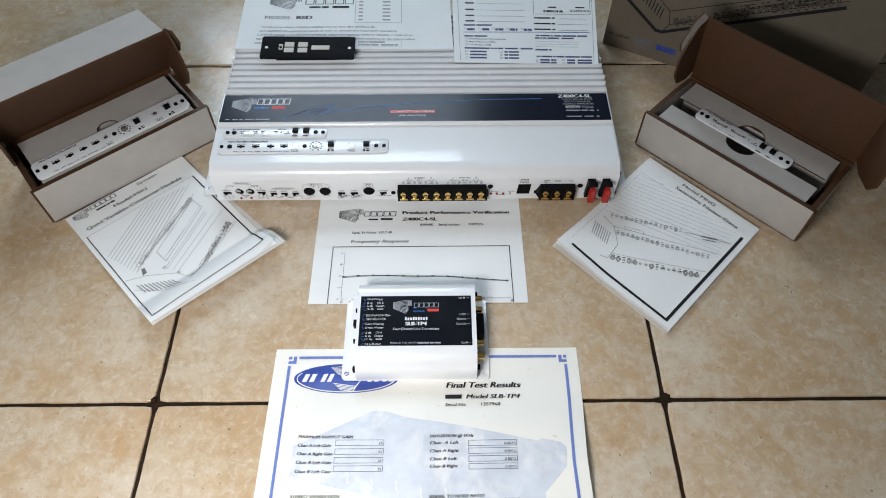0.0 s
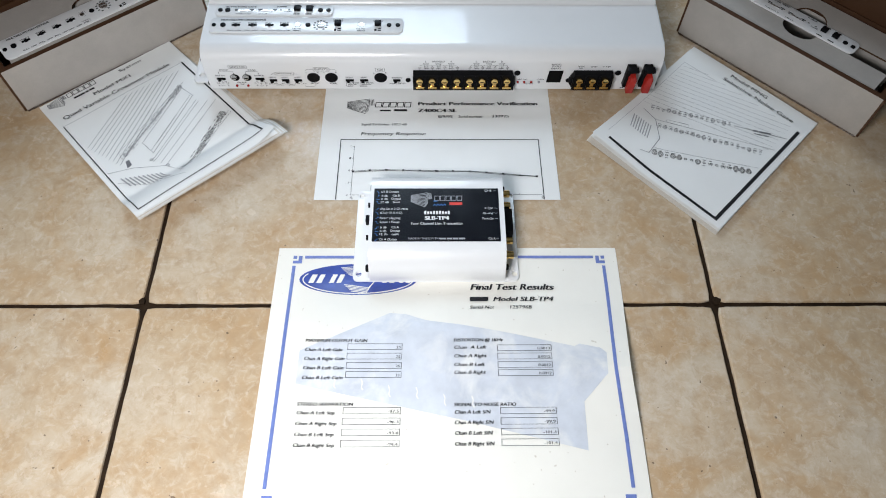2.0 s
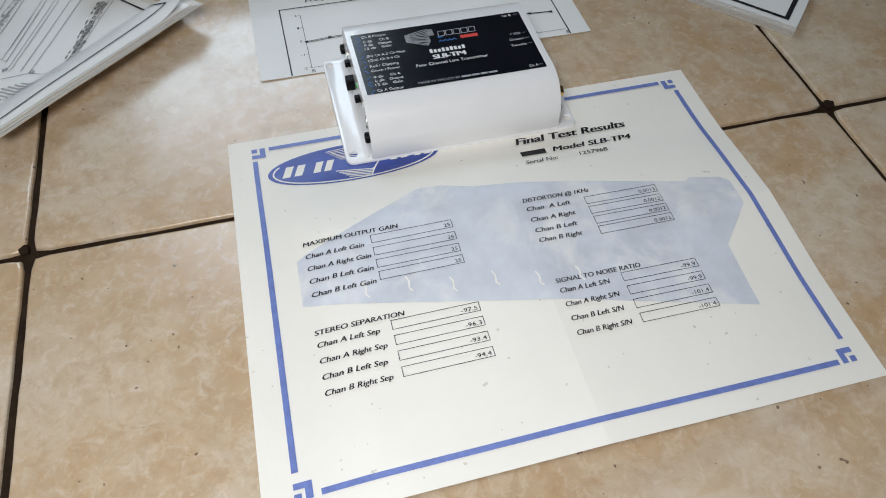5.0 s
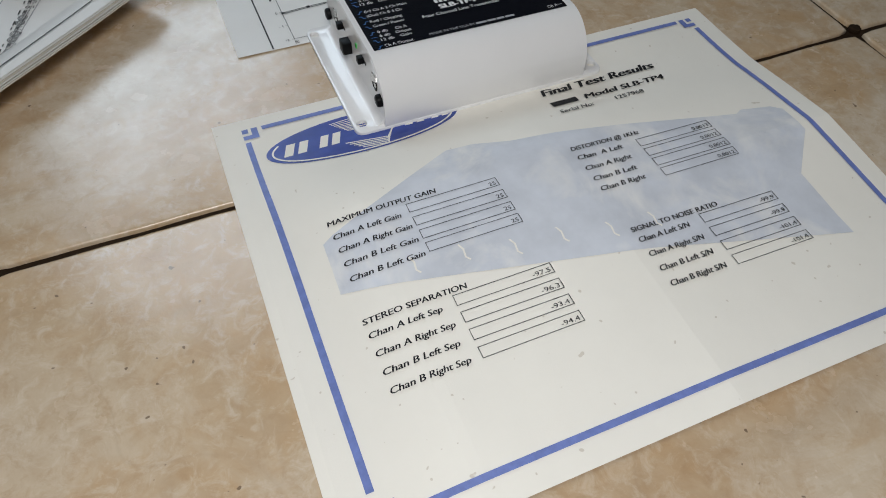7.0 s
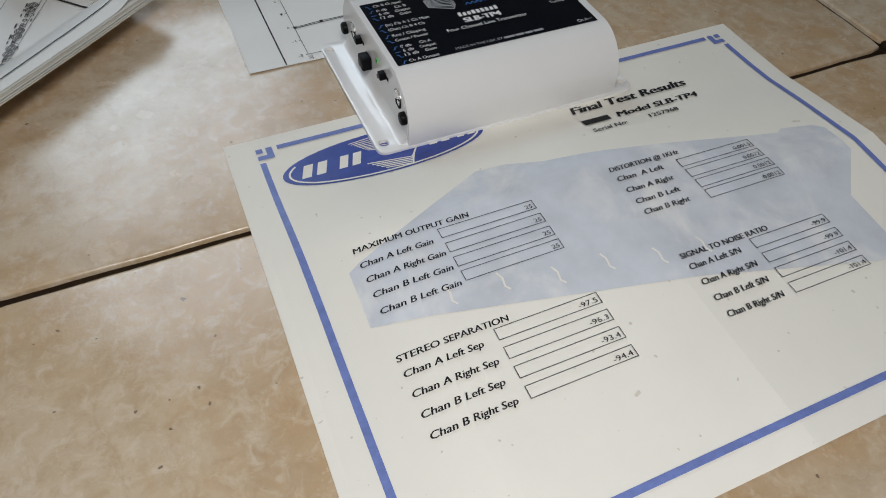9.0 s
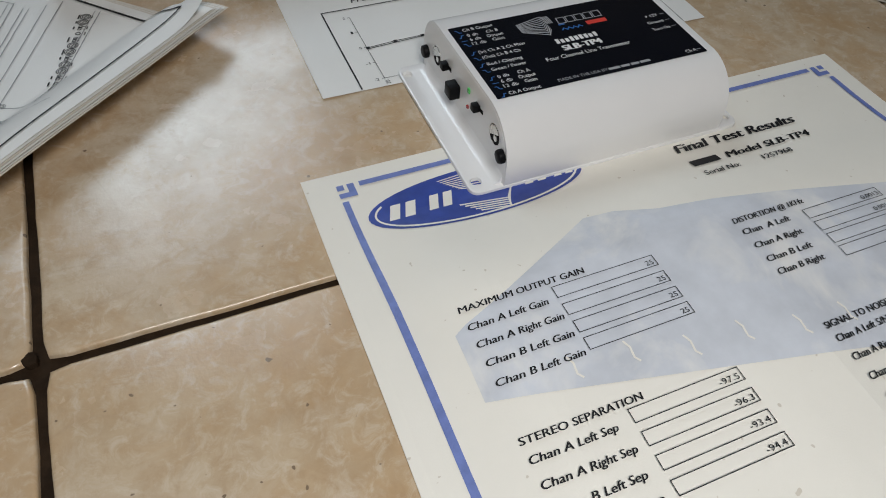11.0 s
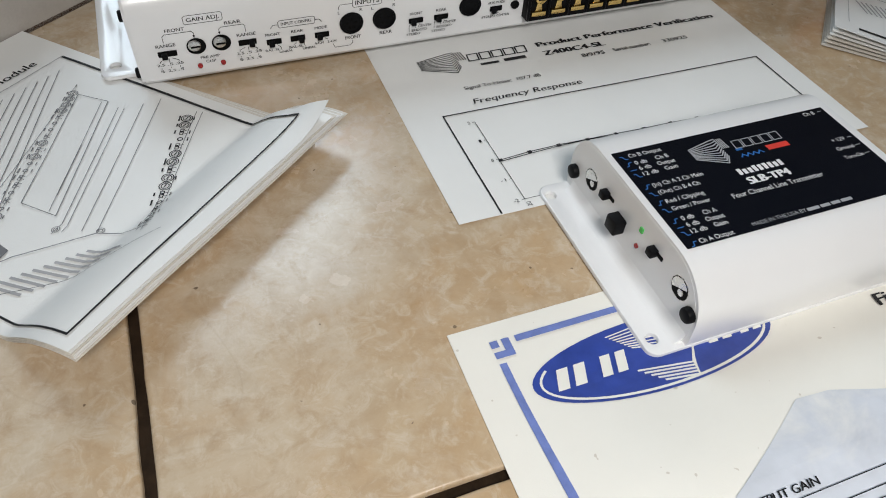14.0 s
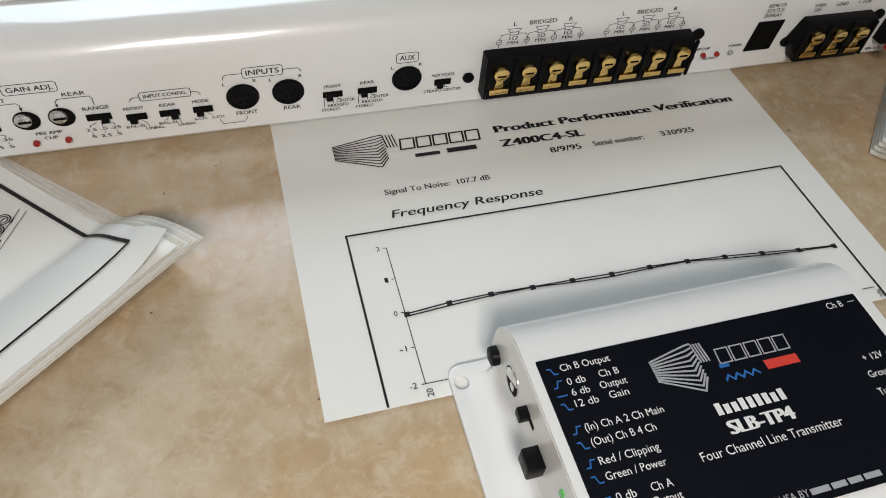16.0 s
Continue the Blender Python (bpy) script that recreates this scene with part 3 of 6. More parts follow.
def blobs(ink, a, b, da, db, n, size, seed):
    """A row of small drawn controls set along the row's own slant: rings, switches and tags."""
    rnd = random.Random(seed)
    length = math.hypot(da, db)
    c, q = da / length, db / length
    at = lambda x, y, u, v: (x + (u * c - v * q) * size, y + (u * q + v * c) * size)  # noqa: E731
    for i in range(n):
        x, y = a + da * i, b + db * i
        k = rnd.random()
        if k < 0.36:
            ink.ring(x, y, size * 0.55, size * 0.10, 14).ring(x, y, size * 0.36, size * 0.09, 12).line([at(x, y, -0.22, 0.1), at(x, y, 0.22, -0.1)], size * 0.12)
        elif k < 0.72:
            ink.line([at(x, y, -0.42, -0.1), at(x, y, 0.42, -0.1), at(x, y, 0.42, 0.22), at(x, y, -0.42, 0.22), at(x, y, -0.42, -0.1)], size * 0.09)
            ink.face([at(x, y, -0.1, -0.05), at(x, y, 0.2, -0.05), at(x, y, 0.2, 0.18), at(x, y, -0.1, 0.18)])
            ink.line([at(x, y, -0.2, -0.2), at(x, y, -0.3, -0.5)], size * 0.08).line([at(x, y, 0.2, -0.2), at(x, y, 0.32, -0.5)], size * 0.08)
        else:
            ink.ring(x, y, size * 0.24, size * 0.12, 10)
        if rnd.random() < 0.75:
            w = 0.25 + 0.25 * rnd.random()
            ink.line([at(x, y, -w, 0.72), at(x, y, w, 0.72)], size * 0.16)
        if rnd.random() < 0.5:
            ink.line([at(x, y, -0.3, -0.72), at(x, y, 0.25, -0.72)], size * 0.12)
    return ink


def crossover_manual():
    ob = thing("crossover_manual", -0.29, 0.42, 0, "white instruction booklet with curled lower pages and a line drawing", "booklet")

    def height(a, b):
        bend = 0.0325 + 0.0045 * min(1.0, max(0.0, a / 0.14))
        soft = 0.0045 - 0.0035 * min(1.0, max(0.0, a / 0.14))
        up = max(0.0, bend + soft - b)
        up = up - soft * (1 - math.exp(-up / soft))
        rise = 0.0158 * (1 - max(0.0, 1 - up / 0.040) ** 2.3)
        tip = 0.010 * max(0.0, (a - 0.116) / 0.024) ** 2 * max(0.0, 1 - (b + 0.005) / 0.022)
        return 0.0034 + rise + tip + 0.0005 * noise.noise(Vector((a * 25, b * 25, 1.7)))

    axes = (-0.2735, 0.3205, 0.757, 0.653, -0.688, 0.726)
    put = page_frame(*axes, height)
    for i in range(6):
        low = (lambda i: lambda a, b: max(0.0003 + 0.0001 * i, height(min(a, 0.118), b) - 0.0030 + 0.0005 * i - 0.0016 * max(0.0, (0.02 - b) / 0.025) * (1 - i / 6)))(i)
        flat = page_frame(*axes, low)
        fan = (lambda flat, q: lambda a, b, l: flat(a + q * (a / 0.14) ** 2 * (1 - b / 0.19), b - 0.05 * q * a / 0.14, l))(flat, 0.0098 - 0.0017 * i)
        sheet_grid("page", fan, steps(0.0003 * (i % 2), 0.1397 - 0.0004 * (i % 2), 16), steps(-0.0026 + 0.0004 * (i % 3), 0.1845, 60), M_PAPER if i % 2 else M_PAGE, ob)
    sheet_grid("cover", put, steps(0, 0.1395, 40), steps(-0.0012, 0.1860, 84), M_PAPER, ob, 0.00012)
    ink = Ink(ob, put, 0.0005, 0.003)
    ink.text("System", 0.0800, 0.1780, 0.0235, 0.0036, 0.01).done("title", M_INK)
    ink.text("Model MX1", 0.0465, 0.1652, 0.0385, 0.0042, 0.01).done("title", M_INK)
    ink.text("Quad Variable Crossover Module", 0.0100, 0.1545, 0.1110, 0.0044, 0.01).done("title", M_INK)
    ink.stack(0.0060, 0.1720, 0.0190, 0.0130, 0.0006, 8).done("mark", M_GREYINK)
    ink.badge(0.0260, 0.1790, 0.030, 0.0050, 0.0007).bars(0.030, 0.1735, 0.022, 0.0022, 3).done("brand_blocks", M_INK)
    ink.line([(0.1318, 0.1505), (0.0050, 0.1470)], 0.0005).done("frame_line", M_PALEINK)
    ink.line([(0.0050, 0.1470), (0.0050, 0.0048), (0.1325, 0.0098)], 0.0009).done("frame_line", M_INK)
    ink.line([(0.1325, 0.0098), (0.1330, 0.0370), (0.1318, 0.1505)], 0.0015).done("frame_line", M_INK)
    # line drawing of a finned unit seen at a slant
    for i in range(10):
        ink.line([(0.0090 + 0.0012 * i, 0.1090 - 0.0042 * i), (0.0685 + 0.0060 * i, 0.1455 - 0.0004 * i)], 0.00035).done("drawn_fin", M_GREYINK)
    for off in (0.0, 0.0026):
        ink.line([(0.1149 - off * 0.4, 0.0940 + off), (0.0475, 0.0568 + off), (0.0440 - off, 0.0560 + off)], 0.0003).done("drawn_edge", M_GREYINK)
        ink.line([(0.1290 + off * 0.3, 0.0648 - off), (0.0545, 0.0275 - off)], 0.0003).done("drawn_edge", M_GREYINK)
    ink.line([(0.1283, 0.0850), (0.0500, 0.0445)], 0.0003).line([(0.1215, 0.0890), (0.0480, 0.0500)], 0.0003).done("drawn_edge", M_GREYINK)
    ink.line([(0.0482, 0.0817), (0.1125, 0.1195), (0.1151, 0.1040), (0.0494, 0.0648), (0.0482, 0.0817)], 0.00035)
    ink.line([(0.0500, 0.0690), (0.1135, 0.1062)], 0.00025).line([(0.0580, 0.0735), (0.0860, 0.0900)], 0.0005)
    ink.line([(0.0245, 0.0760), (0.1120, 0.1215), (0.1180, 0.1260), (0.0260, 0.0850), (0.0245, 0.0760)], 0.00025)
    ink.line([(0.0060, 0.0700), (0.0264, 0.0613), (0.0498, 0.0443), (0.0555, 0.0330), (0.0577, 0.0243)], 0.0004).line([(0.0080, 0.0540), (0.0300, 0.0330), (0.0560, 0.0150)], 0.0003).done("drawn_body", M_GREYINK)
    for cx, cy in ((0.0515, 0.0440), (0.0440, 0.0590)):
        ink.ring(cx, cy, 0.0015, 0.0003, 12).ring(cx, cy, 0.0008, 0.0003, 10).done("drawn_screw", M_GREYINK)
    for i in range(10):
        ink.line([(0.0125 + 0.0032 * i, 0.0575 - 0.0019 * i), (0.0150 + 0.0034 * i, 0.0440 - 0.0020 * i)], 0.0013).done("drawn_slot", M_PALEINK)
    blobs(ink, 0.0300, 0.0790, 0.0041, 0.00215, 21, 0.0036, 3).done("drawn_control_strip", M_GREYINK)
    blobs(ink, 0.0610, 0.0285, 0.0044, 0.0026, 15, 0.0044, 5).done("drawn_socket_strip", M_INK)
    ink.face([(0.0230, 0.0640), (0.0280, 0.0650), (0.0290, 0.0720), (0.0255, 0.0720)]).done("drawn_mark", M_GREYINK)
    return ob


def gate_manual():
    ob = thing("noise_gate_manual", 0.23, 0.42, 0, "white instruction booklet with bold black L-shaped border line", "booklet")

    def height(a, b):
        fold = 0.0008 * max(0.0, 1 - abs(b - 0.150) / 0.012)
        corner = 0.006 * max(0.0, 1 - a / 0.06) * max(0.0, 1 - b / 0.07)
        return 0.0045 + fold + corner + 0.0012 * math.exp(-b / 0.03) + 0.0005 * noise.noise(Vector((a * 20, b * 20, 8.1)))

    axes = (0.1220, 0.4180, 0.6865, -0.7270, 0.7060, 0.7080)
    put = page_frame(*axes, height)
    for i in range(5):
        low = (lambda i: lambda a, b: height(a, b) * (0.08 + 0.17 * i))(i)
        sheet_grid("page", page_frame(*axes, low), steps(-0.0006 * (4 - i), 0.1420 + 0.0003 * (i % 2), 12), steps(-0.0008 * (4 - i), 0.1690, 16), M_PAGE if i < 3 else M_PAPER, ob)
    sheet_grid("cover", put, steps(0, 0.1420, 24), steps(0, 0.1700, 36, (0.150,)), M_PAPER, ob, 0.00015)
    ink = Ink(ob, put, 0.0002, 0.004)
    ink.lift = 0.0003
    ink.text("Model MNG", 0.0500, 0.1605, 0.0410, 0.0042, 0.01).done("title", M_INK)
    ink.text("Selective Noise Gate", 0.0465, 0.1515, 0.0780, 0.0044, 0.01).done("title", M_INK)
    ink.line([(0.0135, 0.0085), (0.1335, 0.0065)], 0.0028).done("border_bar", M_INK, "bold black printed bar")
    ink.line([(0.1338, 0.0052), (0.1348, 0.1460)], 0.0032).done("border_bar", M_INK, "bold black printed bar")
    ink.line([(0.0080, 0.0150), (0.0060, 0.1440), (0.0440, 0.1450)], 0.0003).done("frame_line", M_PALEINK)
    for i in range(13):
        v0 = 0.0720 + 0.0056 * i
        run = min(0.118, (0.1470 - v0) / 0.30)
        ink.line([(0.0085, v0), (0.0085 + run, v0 + 0.30 * run)], 0.00028).done("drawn_fin", M_PALEINK)
    ink.line([(0.0135, 0.0640), (0.0300, 0.0610), (0.0468, 0.0445), (0.0496, 0.0235), (0.0420, 0.0200)], 0.0005)
    ink.line([(0.0872, 0.1090), (0.1310, 0.1310)], 0.0005).line([(0.0300, 0.0610), (0.1300, 0.1110)], 0.0003).line([(0.0500, 0.0320), (0.1310, 0.0820)], 0.0003)
    ink.line([(0.0380, 0.0690), (0.0560, 0.0780), (0.0580, 0.0750), (0.0390, 0.0660), (0.0380, 0.0690)], 0.0003).done("drawn_body", M_GREYINK)
    for i in range(8):
        ink.line([(0.0120 + 0.0028 * i, 0.0515), (0.0185 + 0.0028 * i, 0.0360)], 0.0010).done("drawn_slot", M_PALEINK)
    blobs(ink, 0.0190, 0.0715, 0.0046, 0.00255, 15, 0.0036, 11).done("drawn_control_strip", M_GREYINK)
    blobs(ink, 0.0376, 0.0570, 0.0047, 0.00235, 19, 0.0036, 12).done("drawn_control_strip", M_GREYINK)
    blobs(ink, 0.0530, 0.0275, 0.0049, 0.00295, 16, 0.0044, 13).done("drawn_socket_strip", M_INK)
    ink.bars(0.1035, 0.1160, 0.0180, 0.0020, 2, 0.25, 30).bars(0.1065, 0.1140, 0.0140, 0.0013, 3, 0.25, 30).done("small_caption", M_GREYINK)
    return ob


def status_leaflet():
    ob = thing("status_display_leaflet", -0.11, 0.76, 0.0601, "white leaflet with printed text lying across the amplifier fins", "paper sheet")
    h = lambda a, b: 0.0604 + 0.0008 * abs(math.sin((a + 0.022) * 20)) + 0.0004 * noise.noise(Vector((a * 9, b * 9, 2.0)))  # noqa: E731
    put = lambda a, b, l: (a + (b - 0.664) * -0.03, b - 0.01 * (a + 0.24), h(a, b) + l)  # noqa: E731
    sheet_grid("paper", put, steps(-0.2400, 0.0180, 40, (-0.022,)), steps(0.6640, 0.8400, 20), M_PAPER, ob)
    ink = Ink(ob, put, 0.0002, 0.005)
    ink.text("MODEL", -0.2110, 0.7200, 0.0330, 0.0062, 0.0).text("RSD", -0.1720, 0.7200, 0.0190, 0.0062, 0.02).done("heading", M_INK)
    lines = (("The Remote Status Display enables you to view the Z400C2-SL,", 0.140), ("and Z600C2-SL operating status as well as extend the maximum operating", 0.166),
             ("LOW-P switch is in the ON position, maximum power before clipping is limited to", 0.186), ("normal. This low power mode is useful as a safe mode or when listening to the system when", 0.190), ("extended battery life is necessary.", 0.070))
    for i, (body, w) in enumerate(lines):
        ink.text(body, -0.2140 - 0.001 * i, 0.7030 - 0.0075 * i, w, 0.0032, 0.01).done("text_line", M_GREYINK)
    ink.stack(-0.2080, 0.7400, 0.040, 0.028, 0.0010, 10).done("mark", M_GREYINK)
    ink.badge(-0.1640, 0.7500, 0.062, 0.012, 0.0014).done("brand_blocks", M_GREYINK)
    ink.bars(-0.158, 0.7420, 0.026, 0.0035, 2).bars(-0.129, 0.7415, 0.024, 0.0045, 1).done("slogan_bars", M_INK)
    ink.outline(-0.1000, -0.0430, 0.7130, 0.7900, 0.0006)
    for i in range(8):
        ink.bars(-0.0960, 0.7170 + 0.0072 * i, 0.006, 0.003, 1).bars(-0.0680, 0.7170 + 0.0072 * i, 0.012, 0.003, 2)
    ink.done("boxed_table", M_PALEINK)
    ink.outline(-0.1250, -0.0430, 0.6680, 0.6790, 0.0003).bars(-0.0950, 0.6745, 0.034, 0.003, 4).bars(-0.0950, 0.6695, 0.049, 0.003, 5).done("boxed_note", M_PALEINK)
    return ob


def registration_card():
    ob = thing("registration_card", 0.105, 0.74, 0.0601, "white printed registration form lying across the amplifier fins", "paper sheet")
    put = lambda a, b, l: (a + (b - 0.634) * 0.10 * (a - 0.018) / 0.17, b - 0.03 * (a - 0.018), 0.0612 + 0.0006 * noise.noise(Vector((a * 12, b * 12, 6.0))) + l)  # noqa: E731
    sheet_grid("paper", put, steps(0.0185, 0.1850, 20), steps(0.6370, 0.8000, 20), M_PAPER, ob)
    ink = Ink(ob, put, 0.0002, 0.005)
    ink.line([(0.0260, 0.6400), (0.0240, 0.7950)], 0.0003).line([(0.1800, 0.6400), (0.1820, 0.7950)], 0.0003)
    for i, y in enumerate((0.7490, 0.7360, 0.7240, 0.7130)):
        ink.bars(0.0330, y, 0.012, 0.0026, 1).line([(0.0460, y), (0.1020, y)], 0.0004)
    for y in (0.7200, 0.7090, 0.6980):
        ink.bars(0.1130, y, 0.026, 0.0026, 2).line([(0.1410, y), (0.1750, y)], 0.0004)
    ink.outline(0.1130, 0.1790, 0.7290, 0.7700, 0.0004)
    ink.text("Z400C4-SL", 0.1240, 0.7330, 0.0240, 0.0042, 0.025).text("330925", 0.1550, 0.7340, 0.0230, 0.0042, 0.01).bars(0.130, 0.7420, 0.011, 0.0024, 1).bars(0.162, 0.7420, 0.012, 0.0024, 1)
    ink.done("form_head", M_INK)
    ink.line([(0.0300, 0.6925), (0.1770, 0.6945)], 0.0010).done("rule", M_DEEPBLUE)
    for i in range(5):
        ink.outline(0.0310 + 0.0165 * i, 0.0335 + 0.0165 * i, 0.6985, 0.7010, 0.0003).bars(0.0345 + 0.0165 * i, 0.6960, 0.010, 0.004, 2)
    ink.bars(0.0310, 0.7050, 0.034, 0.0026, 3).bars(0.0310, 0.6840, 0.028, 0.0026, 3).bars(0.0310, 0.6615, 0.080, 0.0026, 9)
    ink.bars(0.1130, 0.6860, 0.062, 0.0026, 7).bars(0.1130, 0.6815, 0.046, 0.0026, 6).bars(0.1130, 0.6600, 0.020, 0.0026, 2).bars(0.1130, 0.6480, 0.066, 0.0026, 7)
    for i, (body, w) in enumerate((("Purchased for Personal Use", 0.042), ("Received as a Gift", 0.030), ("Given as a Gift", 0.025))):
        ink.outline(0.0320, 0.0345, 0.6790 - 0.0055 * i, 0.6815 - 0.0055 * i, 0.0003).text(body, 0.0370, 0.6788 - 0.0055 * i, w, 0.0026, 0.01)
    for i in range(3):
        ink.outline(0.0320, 0.0345, 0.6555 - 0.0055 * i, 0.6580 - 0.0055 * i, 0.0003).bars(0.0370, 0.6553 - 0.0055 * i, 0.022, 0.0028, 2)
        ink.outline(0.0720, 0.0745, 0.6555 - 0.0055 * i, 0.6580 - 0.0055 * i, 0.0003).bars(0.0770, 0.6553 - 0.0055 * i, 0.018, 0.0028, 2)
        ink.line([(0.1140, 0.6760 - 0.0045 * i), (0.1640, 0.6760 - 0.0045 * i)], 0.0003)
    for i in range(2):
        ink.outline(0.1130, 0.1155, 0.6420 - 0.0045 * i, 0.6445 - 0.0045 * i, 0.0003).bars(0.1180, 0.6418 - 0.0045 * i, 0.020, 0.0028, 2)
        ink.outline(0.1440, 0.1465, 0.6420 - 0.0045 * i, 0.6445 - 0.0045 * i, 0.0003).bars(0.1490, 0.6418 - 0.0045 * i, 0.030, 0.0028, 3)
    ink.done("form_print", M_FORMINK)
    return ob


test_certificate()
response_sheet()
crossover_manual()
gate_manual()
status_leaflet()
registration_card()


# ---- the amplifier ----
def amp_z(z):
    """Height on the amplifier, whose lower rim stands clear of the floor."""
    return z if z < 0.008 else 0.93 * z - 0.0018


def front_face(a, b, l):
    return (a, 0.4770 - l, amp_z(b))


def cyl_front(parent, name, a, b, r, d0, d1, material, bevel=0.0, label="", n=20):
    return part(name, prism(circle(a, b, r, n), front_face, d0, d1, bevel), material, parent, label)


def amplifier():
    x0, x1 = -0.2400, 0.1895
    ob = thing("amplifier", -0.025, 0.605, 0, "glossy white car amplifier with finned top and navy label strip", "amplifier")
    # shell: front face, rounded shoulder, top, step up to the label bed
    shape = [(0.4790, 0.0045), (0.4774, 0.0065), (0.4770, 0.0440)]
    shape += [(0.4910 - 0.014 * math.cos(radians(a)), 0.0440 + 0.014 * math.sin(radians(a))) for a in range(10, 90, 8)]
    shape += [(0.4915, 0.0580), (0.5405, 0.0586), (0.5425, 0.0592), (0.5435, 0.0614), (0.5450, 0.0624), (0.5890, 0.0624), (0.5905, 0.0610), (0.5905, 0.0045)]
    part("shell", prism(shape, lambda a, b, d: (d, a, amp_z(b)), x0, x1, 0.0), M_ENAMEL, ob, "glossy white enamelled metal shell")
    # finned top
    part("fin_bed", block(x0 + 0.002, x1 - 0.001, 0.5910, 0.7350, 0.0045, amp_z(0.0612)), M_FIN, ob)
    for i in range(14):
        y = 0.5945 + 0.0103 * i
        fin = [(y - 0.0010, 0.0548), (y + 0.0022, 0.0548), (y + 0.0012, 0.0652), (y + 0.0004, 0.0660), (y - 0.0006, 0.0652)]
        part("fin", prism(fin, lambda a, b, d: (d, a, amp_z(b)), x0 - 0.0006 * (i % 2), x1 + 0.0006 * (i % 3)), M_FIN, ob)
    # end plates with foot flanges
    for side, xe in ((-1, x0), (1, x1)):
        prof = [(0.4805, 0.0045), (0.4805, 0.0430), (0.4930, 0.0555), (0.5880, 0.0600), (0.7340, 0.0600), (0.7340, 0.0045)]
        plate = part("end_plate", prism(prof, lambda a, b, d: (xe + side * d, a, amp_z(b)), 0.0002, 0.0016), M_ENAMEL, ob)
        foot = [(xe, 0.487), (xe, 0.733)] + [(xe + side * u, v) for u, v in ((0.0165, 0.733), (0.0195, 0.730), (0.0195, 0.491), (0.0180, 0.4882), (0.0165, 0.487))]
        part("foot_flange", prism(foot, flat_xy, 0.0042 if side < 0 else 0.0010, 0.0060 if side < 0 else 0.0030, 0.0005, [circle(xe + side * 0.0125, 0.4965, 0.0028)]), M_ENAMEL, plate)
        for y, z in ((0.4868, 0.0405), (0.4845, 0.0100), (0.560, 0.050)):
            part("plate_screw", prism(circle(y, z, 0.0028, 14), lambda a, b, d: (xe + side * d, a, amp_z(b)), 0.0015, 0.0036, 0.0006), M_BLACK, plate)
    # label strip
    strip = part("label_strip", prism(rounded(x0 + 0.001, x1 - 0.001, 0.5462, 0.5884, 0.0008, 2), flat_xy, amp_z(0.0625), amp_z(0.0625) + 0.0003), M_NAVY, ob, "navy blue glossy label strip")
    up = lambda a, b, l: (a, b, amp_z(0.0625) + 0.0003 + l)  # noqa: E731
    ink = Ink(strip, up, 0.00012, 0.02)
    ink.stack(-0.2290, 0.5620, 0.0270, 0.0210, 0.0011, 11).done("mark", M_SILVERINK)
    ink.badge(-0.2020, 0.5735, 0.0370, 0.0085, 0.0010, 5, 0.0006).done("brand_blocks", M_WHITEINK)
    ink.bars(-0.2040, 0.5665, 0.0170, 0.0030, 2).done("slogan_bar", M_SKYINK)
    ink.bars(-0.1845, 0.5663, 0.0170, 0.0042, 1).done("slogan_bar", M_REDINK)
    zig = [(-0.1690, 0.5505), (-0.1450, 0.5640), (-0.1560, 0.5575), (-0.1290, 0.5700), (-0.1480, 0.5545), (-0.1200, 0.5690), (-0.1360, 0.5560), (-0.1130, 0.5730), (-0.1270, 0.5570)]
    ink.line(zig, 0.0010)
    ink.line([(-0.1320, 0.5575), (-0.1150, 0.5610), (-0.0800, 0.5680), (-0.0200, 0.5750), (0.0500, 0.5790), (0.1150, 0.5800)], 0.0009).done("swoosh", M_SKYINK, "sky blue scribbled swoosh")
    ink.rect(-0.0535, -0.0035, 0.5585, 0.5630).done("red_bar", M_REDINK)
    ink.lift = 0.0002
    ink.text("COMPETITION SERIES", -0.0520, 0.5592, 0.0470, 0.0030, 0.01, 0.15).text("ONE OHM STABLE", -0.0430, 0.5535, 0.0290, 0.0022, 0.0, 0.2).done("strip_text", M_WHITEINK)
    ink.text("Z400C4-SL", 0.1340, 0.5815, 0.0370, 0.0048, 0.02).text("400W", 0.1400, 0.5642, 0.0175, 0.0048, 0.0).done("model_text", M_WHITEINK)
    ink.text("FULLY BALANCED", 0.1380, 0.5775, 0.0335, 0.0024).text("MULTI CHANNEL", 0.1400, 0.5738, 0.0300, 0.0024).text("POWER AMPLIFIER", 0.1380, 0.5701, 0.0345, 0.0024)
    ink.text("RMS x", 0.1590, 0.5665, 0.0120, 0.0018).text("1 OHMS", 0.1590, 0.5642, 0.0125, 0.0018).bars(0.1390, 0.5600, 0.0390, 0.0018, 6, 0.5).bars(0.1400, 0.5510, 0.0380, 0.0014, 5, 0.5).bars(-0.2330, 0.5490, 0.0500, 0.0014, 8, 0.5).done("small_text", M_SILVERINK)

    # two control plates on the top
    top = lambda a, b, l: (a, b, amp_z(0.0584) + (b - 0.49) * 0.011 + l)  # noqa: E731
    for a0, a1, b0, b1, kind in ((-0.2320, -0.1205, 0.5252, 0.5392, 0), (-0.2345, -0.0535, 0.5022, 0.5218, 1)):
        plate = part("gate_plate" if kind == 0 else "crossover_plate", prism(rounded(a0, a1, b0, b1, 0.0045), top, 0.0001, 0.0012, 0.0003), M_ENAMEL, ob)
        control_plate(plate, top, 0.0012, a0, a1, b0, b1, kind)

